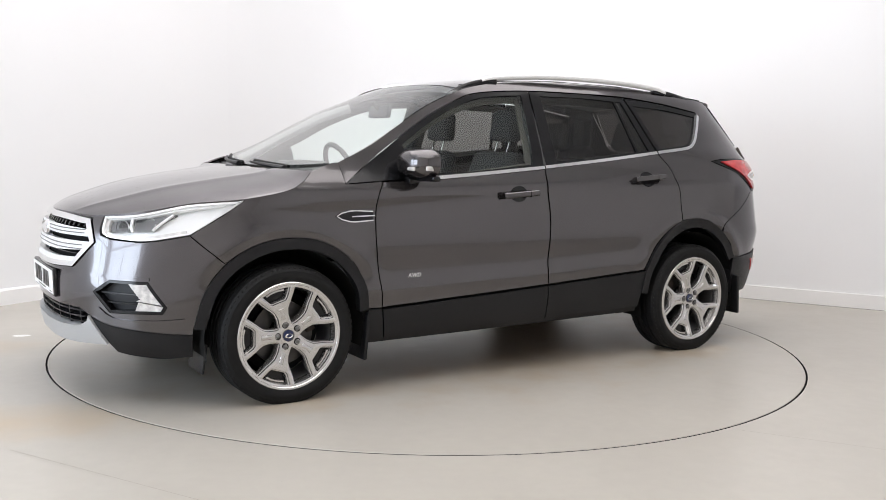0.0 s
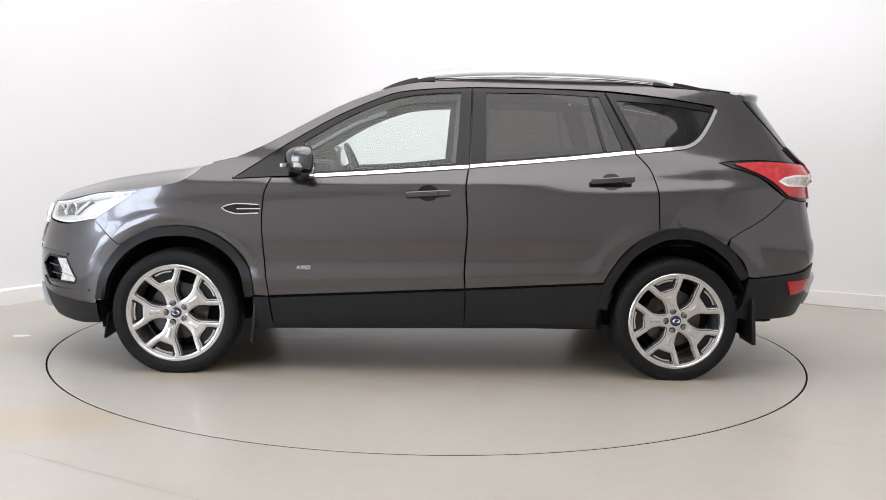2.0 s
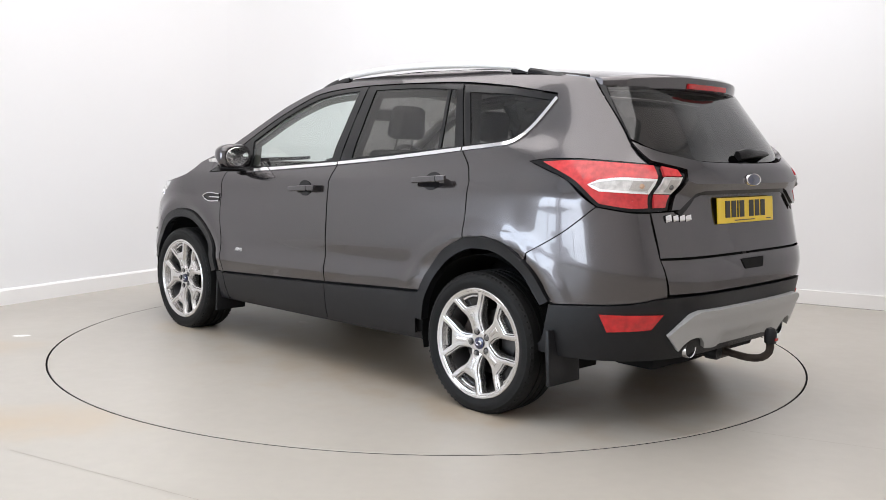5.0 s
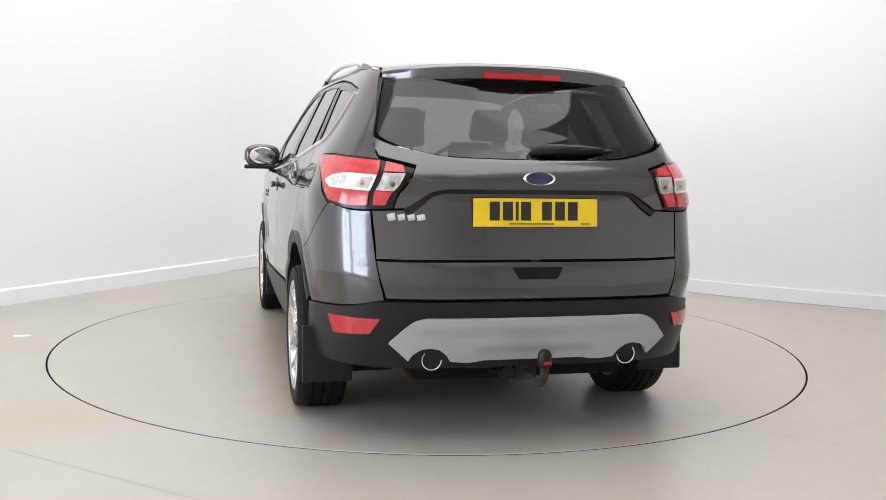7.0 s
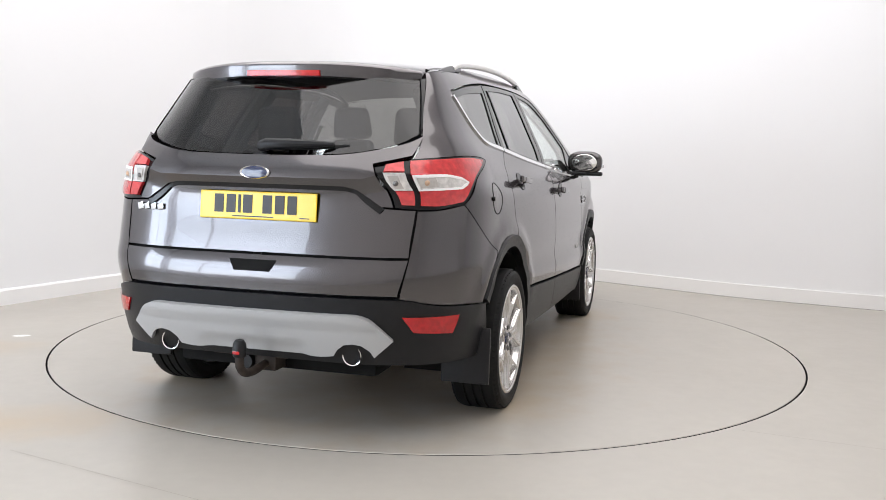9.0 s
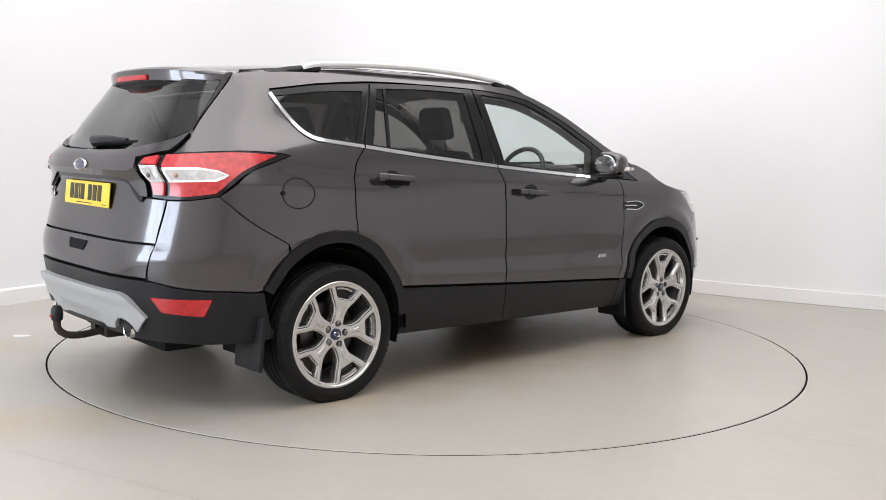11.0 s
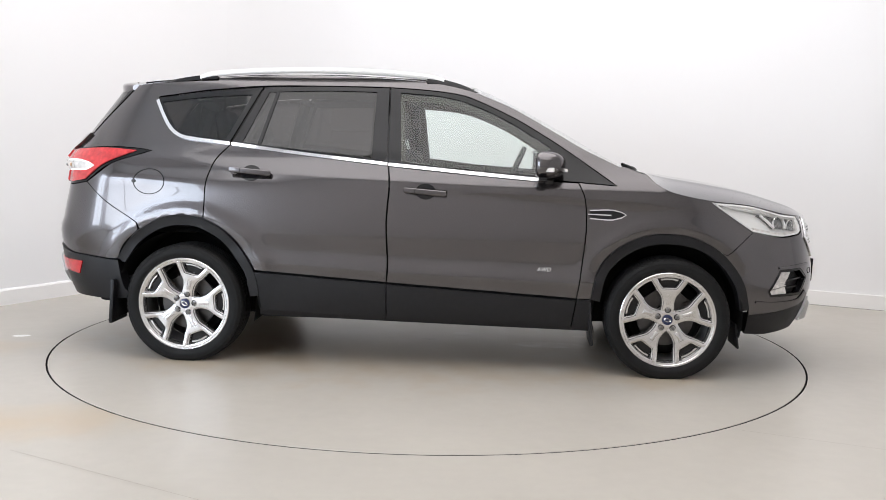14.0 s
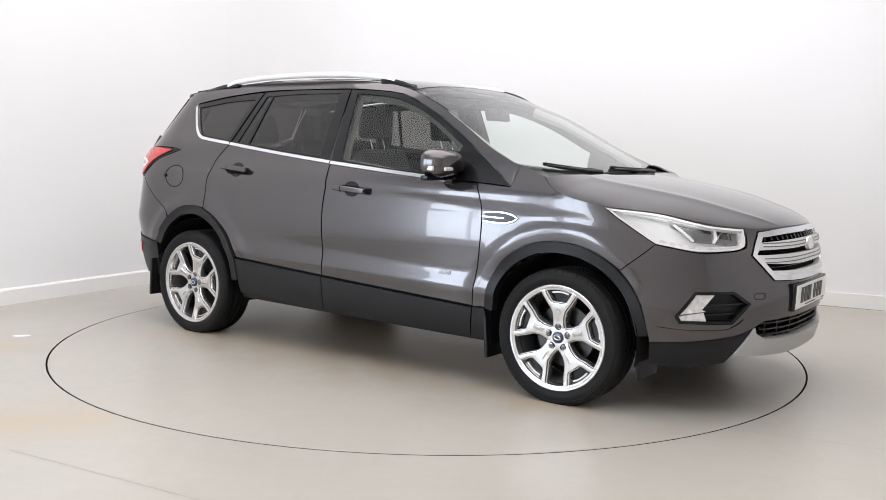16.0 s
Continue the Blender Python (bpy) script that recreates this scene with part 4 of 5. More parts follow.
    part("centre_cap", lathe([(0.001, 0.096), (0.020, 0.095), (0.0285, 0.091), (0.029, 0.080)], "y", 28), BLUE, rim, "dark blue centre cap")
    bm = lathe([(0.010, 0.0), (0.0118, 0.0018), (0.0135, 0.0)], "y", 24)
    bm.transform(Matrix.Translation((0, 0.0963, 0)) @ Matrix.Diagonal((1.5, 1, 0.8, 1)))
    part("cap_emblem", bm, CHROME, rim)
    for i in range(5):
        a = 2 * math.pi * i / 5 + radians(12)
        bm = join(lathe([(0.0175, 0.0885), (0.0125, 0.0900), (0.0118, 0.084)], "y", 18))
        bm.transform(Matrix.Translation((0.0555 * math.sin(a), 0, 0.0555 * math.cos(a))))
        part("nut_well", bm, GLOSS_BLACK, rim)
        bm = lathe([(0.001, 0.0975), (0.006, 0.097), (0.0100, 0.0925), (0.0108, 0.084)], "y", 12)
        bm.transform(Matrix.Translation((0.0555 * math.sin(a), 0, 0.0555 * math.cos(a))))
        part("wheel_nut", bm, STEEL, rim)
    part("brake_disc", lathe([(0.07, 0.0), (0.075, 0.012), (0.155, 0.012), (0.156, -0.012), (0.07, -0.012)], "y", 48), DISC, root)
    part("wheel_back", lathe([(0.001, -0.04), (0.20, -0.04), (0.225, -0.09)], "y", 40), DARK, root)
    return root


def caliper(parent, x, z, a):
    bm = block((0.10, 0.07, 0.05), pose(0, 0, 0.135), 0.012)
    bm.transform(Matrix.Rotation(a, 4, "Y"))
    return part("brake_caliper", bm, RUST, parent)


first = make_wheel("wheel")
first.parent = car
wheels = [(1.345, 0.797, 0, radians(-70)), (-1.345, 0.797, 0, radians(60)), (1.345, -0.797, 180, radians(70)), (-1.345, -0.797, 180, radians(-60))]
for i, (x, y, turn, cal) in enumerate(wheels):
    spin = (6, 6, -13, -26)[i]
    m = pose(x, y, HUB_Z, 0, 0, turn) @ Matrix.Rotation(radians(spin), 4, "Y")
    wh = first if i == 0 else copy_thing(first, m)
    wh.matrix_basis = m
    c = caliper(car, 0, 0, cal)
    c.matrix_basis = pose(x, y - 0.005 * (1 if y > 0 else -1), HUB_Z)

# Wheel housings and the underside.
for x in (1.345, -1.345):
    for k in (1, -1):
        bm = bmesh.new()
        rows = []
        for i in range(25):
            a = math.pi * (-0.08 + 1.16 * i / 24)
            rows.append([bm.verts.new((x + 0.405 * math.cos(a), y * k, 0.335 + 0.405 * math.sin(a))) for y in (0.50, 0.868)])
        for p, q in zip(rows, rows[1:]):
            bm.faces.new((p[0], p[1], q[1], q[0]))
        bm.faces.new([r[0] for r in rows])
        part("wheel_housing", bm, DARK, car)
for nm, size, at in (("floor_pan", (1.9, 1.56, 0.10), (0, 0, 0.295)), ("engine_tray", (0.75, 0.98, 0.10), (1.5, 0, 0.26)), ("rear_floor", (0.85, 0.98, 0.14), (-1.6, 0, 0.36)), ("silencer", (0.22, 0.95, 0.16), (-1.92, 0, 0.33))):
    part(nm, block(size, pose(*at), 0.03), DARK, car)
for x in (1.345, -1.345):
    part("axle", tube([(x, -0.7, 0.32), (x, 0.7, 0.32)], 0.035), DARK, car)

# ---- front lamps, grille, fog lamps ----
LAMP = loop(LAMP_TOP, LAMP_LOW, [(0.908, 0.812), (0.737, 0.781), (0.585, 0.788)], [(0.585, 0.788), (0.535, 0.805), (0.500, 0.887)], step=0.02)


def quad(*pts, step=0.02):
    return loop(*[[a, b] for a, b in zip(pts, pts[1:] + pts[:1])], step=step)


for k in (1, -1):
    lamp = part("headlight", sheet(LAMP, off=-0.045, thick=0.0, side=k, gap=0.004, step=0.03), HEAD_BOWL, car, "clear projector headlight with bright reflector")
    rim_line = inset(LAMP, 0.004)
    part("lamp_wall", sheet(LAMP, [inset(LAMP, 0.012)], off=-0.004, thick=0.045, side=k, gap=0.003, step=0.03), HEAD_BOWL, lamp)
    for pts in ([(0.548, 0.824), (0.538, 0.872), (0.632, 0.889), (0.648, 0.826)], [(0.668, 0.828), (0.648, 0.891), (0.735, 0.907), (0.812, 0.914), (0.775, 0.868), (0.748, 0.832)]):
        part("lamp_chamber", sheet(quad(*pts), off=-0.030, thick=0.015, side=k, step=0.02), CHAMBER, lamp)
    for pts in ([(0.634, 0.888), (0.646, 0.850), (0.664, 0.828)], [(0.798, 0.912), (0.775, 0.872), (0.748, 0.834)]):
        part("chamber_edge", sheet(ribbon(pts, 0.0055), off=-0.020, thick=0.012, side=k), HEAD_BOWL, lamp)
    part("chamber_shade", sheet(quad((0.585, 0.846), (0.578, 0.880), (0.625, 0.886), (0.632, 0.850)), off=-0.028, thick=0.004, side=k), GLOSS_BLACK, lamp)
    part("chamber_shade", sheet(quad((0.655, 0.872), (0.650, 0.890), (0.692, 0.897), (0.690, 0.874)), off=-0.028, thick=0.004, side=k), GLOSS_BLACK, lamp)
    for s, z in ((0.612, 0.852), (0.727, 0.868)):
        c = skin(s, z, -0.028, k)
        bm = bmesh.new()
        bmesh.ops.create_uvsphere(bm, u_segments=20, v_segments=12, radius=0.026)
        bm.transform(Matrix.Translation(c))
        part("projector", bm, LENS_GLASS, lamp)
        part("projector_ring", tube([c + Vector((0.008, 0.006 * k, 0)), c + Vector((0.014, 0.012 * k, 0))], 0.031, 20, False), CHROME, lamp)
    part("running_light", sheet(ribbon([(0.522, 0.880), (0.548, 0.812), (0.590, 0.803), (0.737, 0.798), (0.890, 0.826)], 0.009), off=-0.016, thick=0.02, side=k), CLEAR_LENS, lamp)
    part("running_light", sheet(ribbon([(0.525, 0.884), (0.665, 0.898), (0.836, 0.938), (1.0, 0.957)], 0.008), off=-0.016, thick=0.02, side=k), HEAD_BOWL, lamp)
    part("lamp_cover", sheet(LAMP, off=0.001, thick=0.003, side=k, gap=0.004, step=0.04), LENS_GLASS, lamp, "clear polycarbonate lamp cover")
    pocket = part("fog_lamp_bezel", sheet(FOG_LOOP, off=-0.04, thick=0.0, side=k, step=0.03), CLAD, car, "black fog lamp bezel")
    part("bezel_rim", sheet(FOG_LOOP, [inset(FOG_LOOP, 0.014)], off=-0.001, thick=0.042, side=k, gap=0.002, step=0.03), GLOSS_BLACK, pocket)
    for z in (0.495, 0.540):
        part("bezel_bar", sheet(ribbon([(0.565, z + 0.005), (0.74, z)], 0.004), off=-0.018, thick=0.02, side=k), GLOSS_BLACK, pocket)
    part("fog_lamp", sheet(quad((0.822, 0.493), (0.765, 0.588), (0.690, 0.590), (0.738, 0.520), (0.722, 0.512)), off=-0.006, thick=0.03, side=k), CLEAR_LENS, pocket, "ribbed clear fog lamp")
    part("fog_lamp", sheet(quad((0.824, 0.486), (0.730, 0.506), (0.716, 0.464), (0.812, 0.464)), off=-0.008, thick=0.03, side=k), CLEAR_LENS, pocket, "clear lower fog lamp")
    for i in range(5):
        u = 0.15 + 0.17 * i
        part("lamp_rib", sheet(ribbon([(0.808 - 0.052 * u, 0.505 + 0.085 * u), (0.740 - 0.046 * u, 0.516 + 0.072 * u)], 0.0025), off=-0.003, thick=0.004, side=k), CLEAR_LENS, pocket)

grille = part("grille", sheet(GRILLE, off=-0.05, thick=0.0, both=True, step=0.05), DARK, car, "black mesh grille with silver bars")
part("grille_surround", sheet(GRILLE, [inset(GRILLE, 0.026)], off=0.008, thick=0.05, both=True, gap=0.002, step=0.025), CHROME, grille, "chrome grille surround")
part("grille_bar", sheet(loop([(0, 0.792), (0, 0.832)], [(0, 0.832), (0.25, 0.828), (0.445, 0.822)], [(0.445, 0.822), (0.468, 0.790)], [(0.468, 0.790), (0.25, 0.788), (0, 0.792)]), off=0.004, thick=0.03, both=True), SATIN, grille)
part("grille_bar", sheet(loop([(0, 0.712), (0, 0.762)], [(0, 0.762), (0.25, 0.764), (0.472, 0.766)], [(0.472, 0.766), (0.445, 0.728)], [(0.445, 0.728), (0.25, 0.715), (0, 0.712)]), off=0.004, thick=0.03, both=True), SATIN, grille)
part("grille_bar", sheet(loop([(0, 0.652), (0, 0.682)], [(0, 0.682), (0.25, 0.684), (0.405, 0.692)], [(0.405, 0.692), (0.385, 0.668)], [(0.385, 0.668), (0.25, 0.656), (0, 0.652)]), off=0.004, thick=0.03, both=True), SATIN, grille)
for zz in (0.818, 0.803, 0.748, 0.730):
    part("bar_groove", sheet(ribbon([(0.0, zz), (0.25, zz - 0.002), (0.44, zz)], 0.0022), off=0.006, thick=0.004, both=True), ALLOY_DARK, grille)
for i in range(9):
    sides("grille_rib", GLOSS_BLACK, grille, quad((0.02 + 0.046 * i, 0.836), (0.02 + 0.046 * i, 0.858), (0.034 + 0.046 * i, 0.858), (0.034 + 0.046 * i, 0.836)), off=-0.015, thick=0.03)
part("grille_slat", sheet(ribbon([(0.0, 0.702), (0.40, 0.706)], 0.002), off=-0.03, thick=0.006, both=True), GLOSS_BLACK, grille)
intake = part("lower_intake", sheet(loop([(0, 0.366), (0, 0.462)], [(0, 0.462), (0.454, 0.460)], [(0.454, 0.460), (0.505, 0.432), (0.497, 0.405), (0.445, 0.374)], [(0.445, 0.374), (0, 0.366)]), off=-0.05, thick=0.0, both=True), DARK, car, "black lower intake with slats")
for z in (0.385, 0.412, 0.440):
    part("intake_slat", sheet(ribbon([(0.0, z), (0.3, z + 0.001), (0.465, z + 0.004)], 0.004), off=-0.014, thick=0.03, both=True), CLAD, intake)
for s in (0.1, 0.22, 0.34, 0.43):
    sides("intake_post", CLAD, intake, ribbon([(s, 0.372), (s, 0.455)], 0.004), off=-0.018, thick=0.03)


def oval(r, bulge, seg=40):
    bm = lathe(r, "x", seg)
    bm.transform(Matrix.Diagonal((1, 1, 0.42, 1)))
    return bm


def oval_badge(parent, m):
    """A plain oval emblem: blue enamel in a chrome rim."""
    bm = oval([(0.0685, 0.0), (0.0685, 0.006), (0.064, 0.010), (0.057, 0.006)], 0)
    bm.transform(m)
    rim = part("emblem", bm, CHROME, parent, "oval emblem with chrome rim")
    bm = oval([(0.001, 0.009), (0.04, 0.008), (0.0585, 0.0065)], 0)
    bm.transform(m)
    part("emblem_face", bm, BLUE, rim)


oval_badge(tailgate, Matrix.Translation((-2.216, 0, 1.116)) @ pose(0, 0, 0, 0, 0, 180) @ pose(0, 0, 0, 0, -6, 0))
bm = oval([(0.078, 0.0), (0.078, 0.008), (0.070, 0.016), (0.06, 0.012), (0.001, 0.014)], 0)
bm.transform(Matrix.Translation((2.262, 0, 0.800)) @ Matrix.Diagonal((1, 0.85, 1.05, 1)))
part("emblem", bm, CHROME, grille, "plain silver oval emblem")

# ---- number plates: the characters stand as plain bars ----


def number_plate(m, mat, bars, width=0.535, height=0.116):
    root = part("number_plate", join(), mat, car)
    bm = block((width, 0.006, height), m, 0.004, 2)
    bm.to_mesh(root.data)
    bm.free()
    for x, w in bars:
        part("plate_bar", block((w, 0.0025, 0.076), m @ pose(x, -0.0040, 0.006), 0), PLATE_BLACK, root, smooth=False)
    part("plate_print", block((0.19, 0.002, 0.0045), m @ pose(-0.02, -0.0035, -0.046), 0), PLATE_BLACK, root, smooth=False)
    part("plate_print", block((0.045, 0.002, 0.004), m @ pose(0.215, -0.0035, -0.046), 0), PLATE_BLACK, root, smooth=False)
    return root


BARS = [(-0.178, 0.042), (-0.122, 0.042), (-0.083, 0.012), (-0.045, 0.042), (0.045, 0.042), (0.102, 0.042), (0.158, 0.042)]
tagged(number_plate(pose(-2.191, 0, 0.977, -5, 0, -90), PLATE_YELLOW, BARS), "yellow number plate with black bars")
part("plate_backing", block((0.555, 0.02, 0.135), pose(2.279, 0, 0.552, 2, 0, 90), 0.005), GLOSS_BLACK, car)
tagged(number_plate(pose(2.2925, 0, 0.552, 2, 0, 90), PLATE_WHITE, BARS), "white number plate with black bars")

# ---- tail lamps ----
TAIL_LAMP = loop([(4.190, 1.181), (4.272, 1.193), (4.418, 1.198), (4.650, 1.182), (4.779, 1.150)], [(4.779, 1.150), (4.745, 0.986)], [(4.745, 0.986), (4.676, 0.979), (4.604, 0.980), (4.497, 0.998)],
                 [(4.497, 0.998), (4.430, 1.062), (4.344, 1.115), (4.190, 1.181)], step=0.02)
OUTER = loop([(4.262, 1.178), (4.418, 1.187), (4.660, 1.172)], [(4.660, 1.172), (4.664, 0.996)], [(4.664, 0.996), (4.604, 0.994), (4.508, 1.010)], [(4.508, 1.010), (4.450, 1.066), (4.375, 1.116), (4.262, 1.178)], step=0.02)
WEDGE = loop([(4.660, 1.118), (4.540, 1.120), (4.475, 1.108)], [(4.475, 1.108), (4.448, 1.088), (4.500, 1.060)], [(4.500, 1.060), (4.664, 1.054)], [(4.664, 1.054), (4.660, 1.118)], step=0.02)
INNER_RED = quad((4.684, 1.164), (4.740, 1.150), (4.748, 1.128), (4.682, 1.128))
INNER_CLEAR = quad((4.682, 1.124), (4.752, 1.124), (4.740, 1.058), (4.682, 1.058))
INNER_LOW = quad((4.682, 1.054), (4.738, 1.054), (4.724, 0.997), (4.684, 0.996))
for k in (1, -1):
    lamp = part("tail_light", sheet(TAIL_LAMP, off=0.001, thick=0.04, side=k, gap=0.002, step=0.03), GLOSS_BLACK, car, "red and clear wrap-round tail light")
    part("red_lens", sheet(OUTER, [WEDGE], off=0.009, thick=0.012, side=k, step=0.025), SHEEN_RED, lamp, "translucent red lens")
    part("clear_lens", sheet(WEDGE, off=0.010, thick=0.012, side=k, step=0.02, gap=0.001), CLEAR_LENS, lamp, "clear indicator lens")
    part("lens_frame", sheet(WEDGE, [inset(WEDGE, 0.010)], off=0.012, thick=0.006, side=k, step=0.02), SKIRT, lamp)
    part("lens_recess", sheet(quad((4.585, 1.109), (4.648, 1.110), (4.650, 1.070), (4.590, 1.072)), off=0.0125, thick=0.004, side=k), LAMP_RECESS, lamp)
    for s, z, r, mt in ((4.622, 1.090, 0.012, AMBER), (4.722, 1.092, 0.012, STEEL)):
        bm = bmesh.new()
        bmesh.ops.create_uvsphere(bm, u_segments=14, v_segments=8, radius=r)
        bm.transform(Matrix.Translation(skin(s, z, 0.009 if mt is AMBER else 0.015, k)))
        part("bulb", bm, mt, lamp)
    part("red_lens", sheet(INNER_RED, off=0.017, thick=0.015, side=k), SHEEN_RED, lamp)
    part("clear_lens", sheet(INNER_CLEAR, off=0.017, thick=0.015, side=k), CLEAR_LENS, lamp)
    part("lens_recess", sheet(quad((4.706, 1.116), (4.740, 1.116), (4.732, 1.070), (4.706, 1.070)), off=0.0185, thick=0.003, side=k), LAMP_RECESS, lamp)
    part("red_lens", sheet(INNER_LOW, off=0.017, thick=0.015, side=k), SHEEN_RED, lamp)
    for z in (1.010, 1.022, 1.034):
        part("lens_rib", sheet(ribbon([(4.520, z + 0.006), (4.655, z)], 0.0012), off=0.0105, thick=0.002, side=k), SHEEN_RED, lamp)

# ---- handles, fuel flap, side vents, lettering ----


def side_m(x, z, k, off=0.0):
    """A pose on the flank: its y looks out of the body."""
    q = skin(*F(x, z), off, k)
    return Matrix.Translation(q) @ (pose(0, 0, 0) if k > 0 else pose(0, 0, 0, 0, 0, 180))


for k in (1, -1):
    for x, z, tilt in ((0.010, 0.988, 4.0), (-0.972, 1.066, 4.5)):
        a = tilt * k
        h = part("door_handle", block((0.235, 0.020, 0.032), side_m(x, z, k, 0.034) @ pose(0, 0, 0, 0, a, 0), 0.010, 3), PAINT, car, "body-coloured pull handle")
        for dx in (-0.09, 0.09):
            part("handle_mount", block((0.035, 0.035, 0.022), side_m(x, z, k, 0.014) @ pose(dx, 0, 0, 0, a, 0), 0.006), PAINT, h)
        cup = sheet([Vector(F(x + 0.056 * math.cos(2 * math.pi * i / 28), z + 0.002 + 0.043 * math.sin(2 * math.pi * i / 28))) for i in range(28)], off=0.003, thick=0.004, side=k, step=0.03)
        part("handle_cup", cup, GLOSS_BLACK, h)
        part("handle_line", block((0.004, 0.0215, 0.031), side_m(x, z, k, 0.0345) @ pose(-0.055 * k, 0, 0.0, 0, a, 0), 0.0015), GLOSS_BLACK, h)
    vent = part("side_vent", sheet(loop(fl([(1.098, 0.890), (1.035, 0.914), (0.905, 0.910)]), fl([(0.905, 0.910), (0.905, 0.868)]), fl([(0.905, 0.868), (1.03, 0.863), (1.098, 0.890)]), step=0.015), off=0.004, step=0.02, side=k), GLOSS_BLACK, car, "dark side vent with chrome outline")
    part("vent_outline", sheet(ribbon(fl([(0.905, 0.911), (1.03, 0.915), (1.100, 0.890), (1.03, 0.862), (0.905, 0.867)]), 0.003), off=0.009, thick=0.008, side=k, step=0.03), CHROME, vent)
    part("vent_bar", sheet(ribbon(fl([(0.895, 0.890), (1.02, 0.887)]), 0.003), off=0.009, thick=0.008, side=k, step=0.03), CHROME, vent)
flap = [Vector(F(-1.552 + 0.090 * math.cos(2 * math.pi * i / 36), 1.008 + 0.072 * math.sin(2 * math.pi * i / 36))) for i in range(36)]
flap_in = [Vector(F(-1.552 + 0.086 * math.cos(2 * math.pi * i / 36), 1.008 + 0.068 * math.sin(2 * math.pi * i / 36))) for i in range(36)]
fuel = part("fuel_flap_seam", sheet(flap, [flap_in], off=0.0012, thick=0.003, side=-1, step=0.03), DARK, car, "round fuel flap seam")
bm = lathe([(0.001, 0.0), (0.010, 0.0), (0.010, -0.01)], "y", 14)
bm.transform(side_m(-1.638, 1.010, -1, 0.008))
part("flap_finger_hole", bm, GLOSS_BLACK, fuel)


def lettering(text, size, m, mat, parent, name, label=""):
    cu = bpy.data.curves.new(name, "FONT")
    cu.body, cu.size, cu.extrude, cu.shear, cu.align_x = text, size, 0.0015, 0.2, "CENTER"
    ob = bpy.data.objects.new(name, cu)
    scene.collection.objects.link(ob)
    bpy.context.view_layer.update()
    me = bpy.data.meshes.new_from_object(ob)
    bpy.data.objects.remove(ob)
    me.transform(m)
    me.materials.clear()
    me.materials.append(mat)
    out = new(name, me)
    out.parent = parent
    if label:
        out["label"] = label


for k in (1, -1):
    m = side_m(0.667, 0.572, k, 0.004) @ pose(0, 0, 0, 90, 0, 180)
    lettering("AWD", 0.031, m, SATIN, car, "side_lettering", "chrome letters AWD on the door")
for i, w in enumerate((0.033, 0.030, 0.030, 0.034)):
    y = 0.590 - 0.038 * i
    q = skin(*R(y, 0.953), 0.006, 1)
    part("name_badge", block((0.004, w, 0.026 if i else 0.031), Matrix.Translation(q) @ pose(0, 0, 0, -12, 0, -14), 0.003), CHROME, tailgate, "chrome name badge shape")

# ---- exhausts, tow bar, mud flaps ----
for k in (1, -1):
    pipe = [(-1.9, 0.425 * k, 0.36), (-2.05, 0.425 * k, 0.372), (-2.20, 0.425 * k, 0.376)]
    bm = lathe([(0.030, -0.18), (0.034, -0.20), (0.038, 0.0), (0.042, 0.002), (0.043, -0.004), (0.042, -0.20)], "x", 32)
    bm.transform(Matrix.Translation((-2.185, 0.425 * k, 0.376)) @ pose(0, 0, 0, 0, 0, 180))
    ex = part("exhaust_tip", bm, CHROME, car, "polished round exhaust tip")
    part("exhaust_pipe", tube(pipe[:2], 0.034, 14), DARK, ex)
tow = part("tow_bar", tube([Vector(q) for q in curve([Vector((-1.95, 0, 0.31)), Vector((-2.12, 0, 0.295)), Vector((-2.24, 0, 0.285)), Vector((-2.31, 0, 0.297)), Vector((-2.345, 0, 0.33)), Vector((-2.347, 0, 0.37))], 0.02)], 0.018, 12), RUST, car, "swan-neck tow bar with capped ball")
bm = join(lathe([(0.001, 0.445), (0.018, 0.440), (0.027, 0.425), (0.029, 0.40), (0.027, 0.375), (0.024, 0.370)], "z", 20))
bm.transform(Matrix.Translation((-2.347, 0, 0)))
part("ball_cap", bm, CLAD, tow)
part("cap_mark", block((0.004, 0.030, 0.012), pose(-2.377, 0, 0.392), 0.001), RED_LENS, tow)
part("tow_socket", lathe([(0.001, 0.0), (0.030, 0.0), (0.034, 0.01), (0.034, 0.06), (0.001, 0.065)], "x", 18), CLAD, tow).matrix_basis = pose(-2.14, 0.085, 0.300)
part("tow_clamp", block((0.13, 0.10, 0.075), pose(-2.06, 0, 0.300), 0.010), RUST, tow)
part("socket_lead", tube(curve([Vector((-2.08, 0.085, 0.300)), Vector((-2.03, 0.13, 0.285)), Vector((-1.97, 0.16, 0.33))], 0.02), 0.009, 8), CLAD, tow)
part("tow_bracket", block((0.10, 0.36, 0.035), pose(-2.06, 0.08, 0.335), 0.008), RUST, tow)
for k in (1, -1):
    for x, y, z, sz, lean in ((-1.765, 0.795, 0.325, (0.022, 0.22, 0.25), 4), (0.930, 0.79, 0.285, (0.02, 0.215, 0.24), -5), (1.735, 0.72, 0.235, (0.014, 0.22, 0.14), -8)):
        part("mud_flap", block(sz, pose(x, y * k, z, 0, lean, 0), 0.008), CLAD, car)

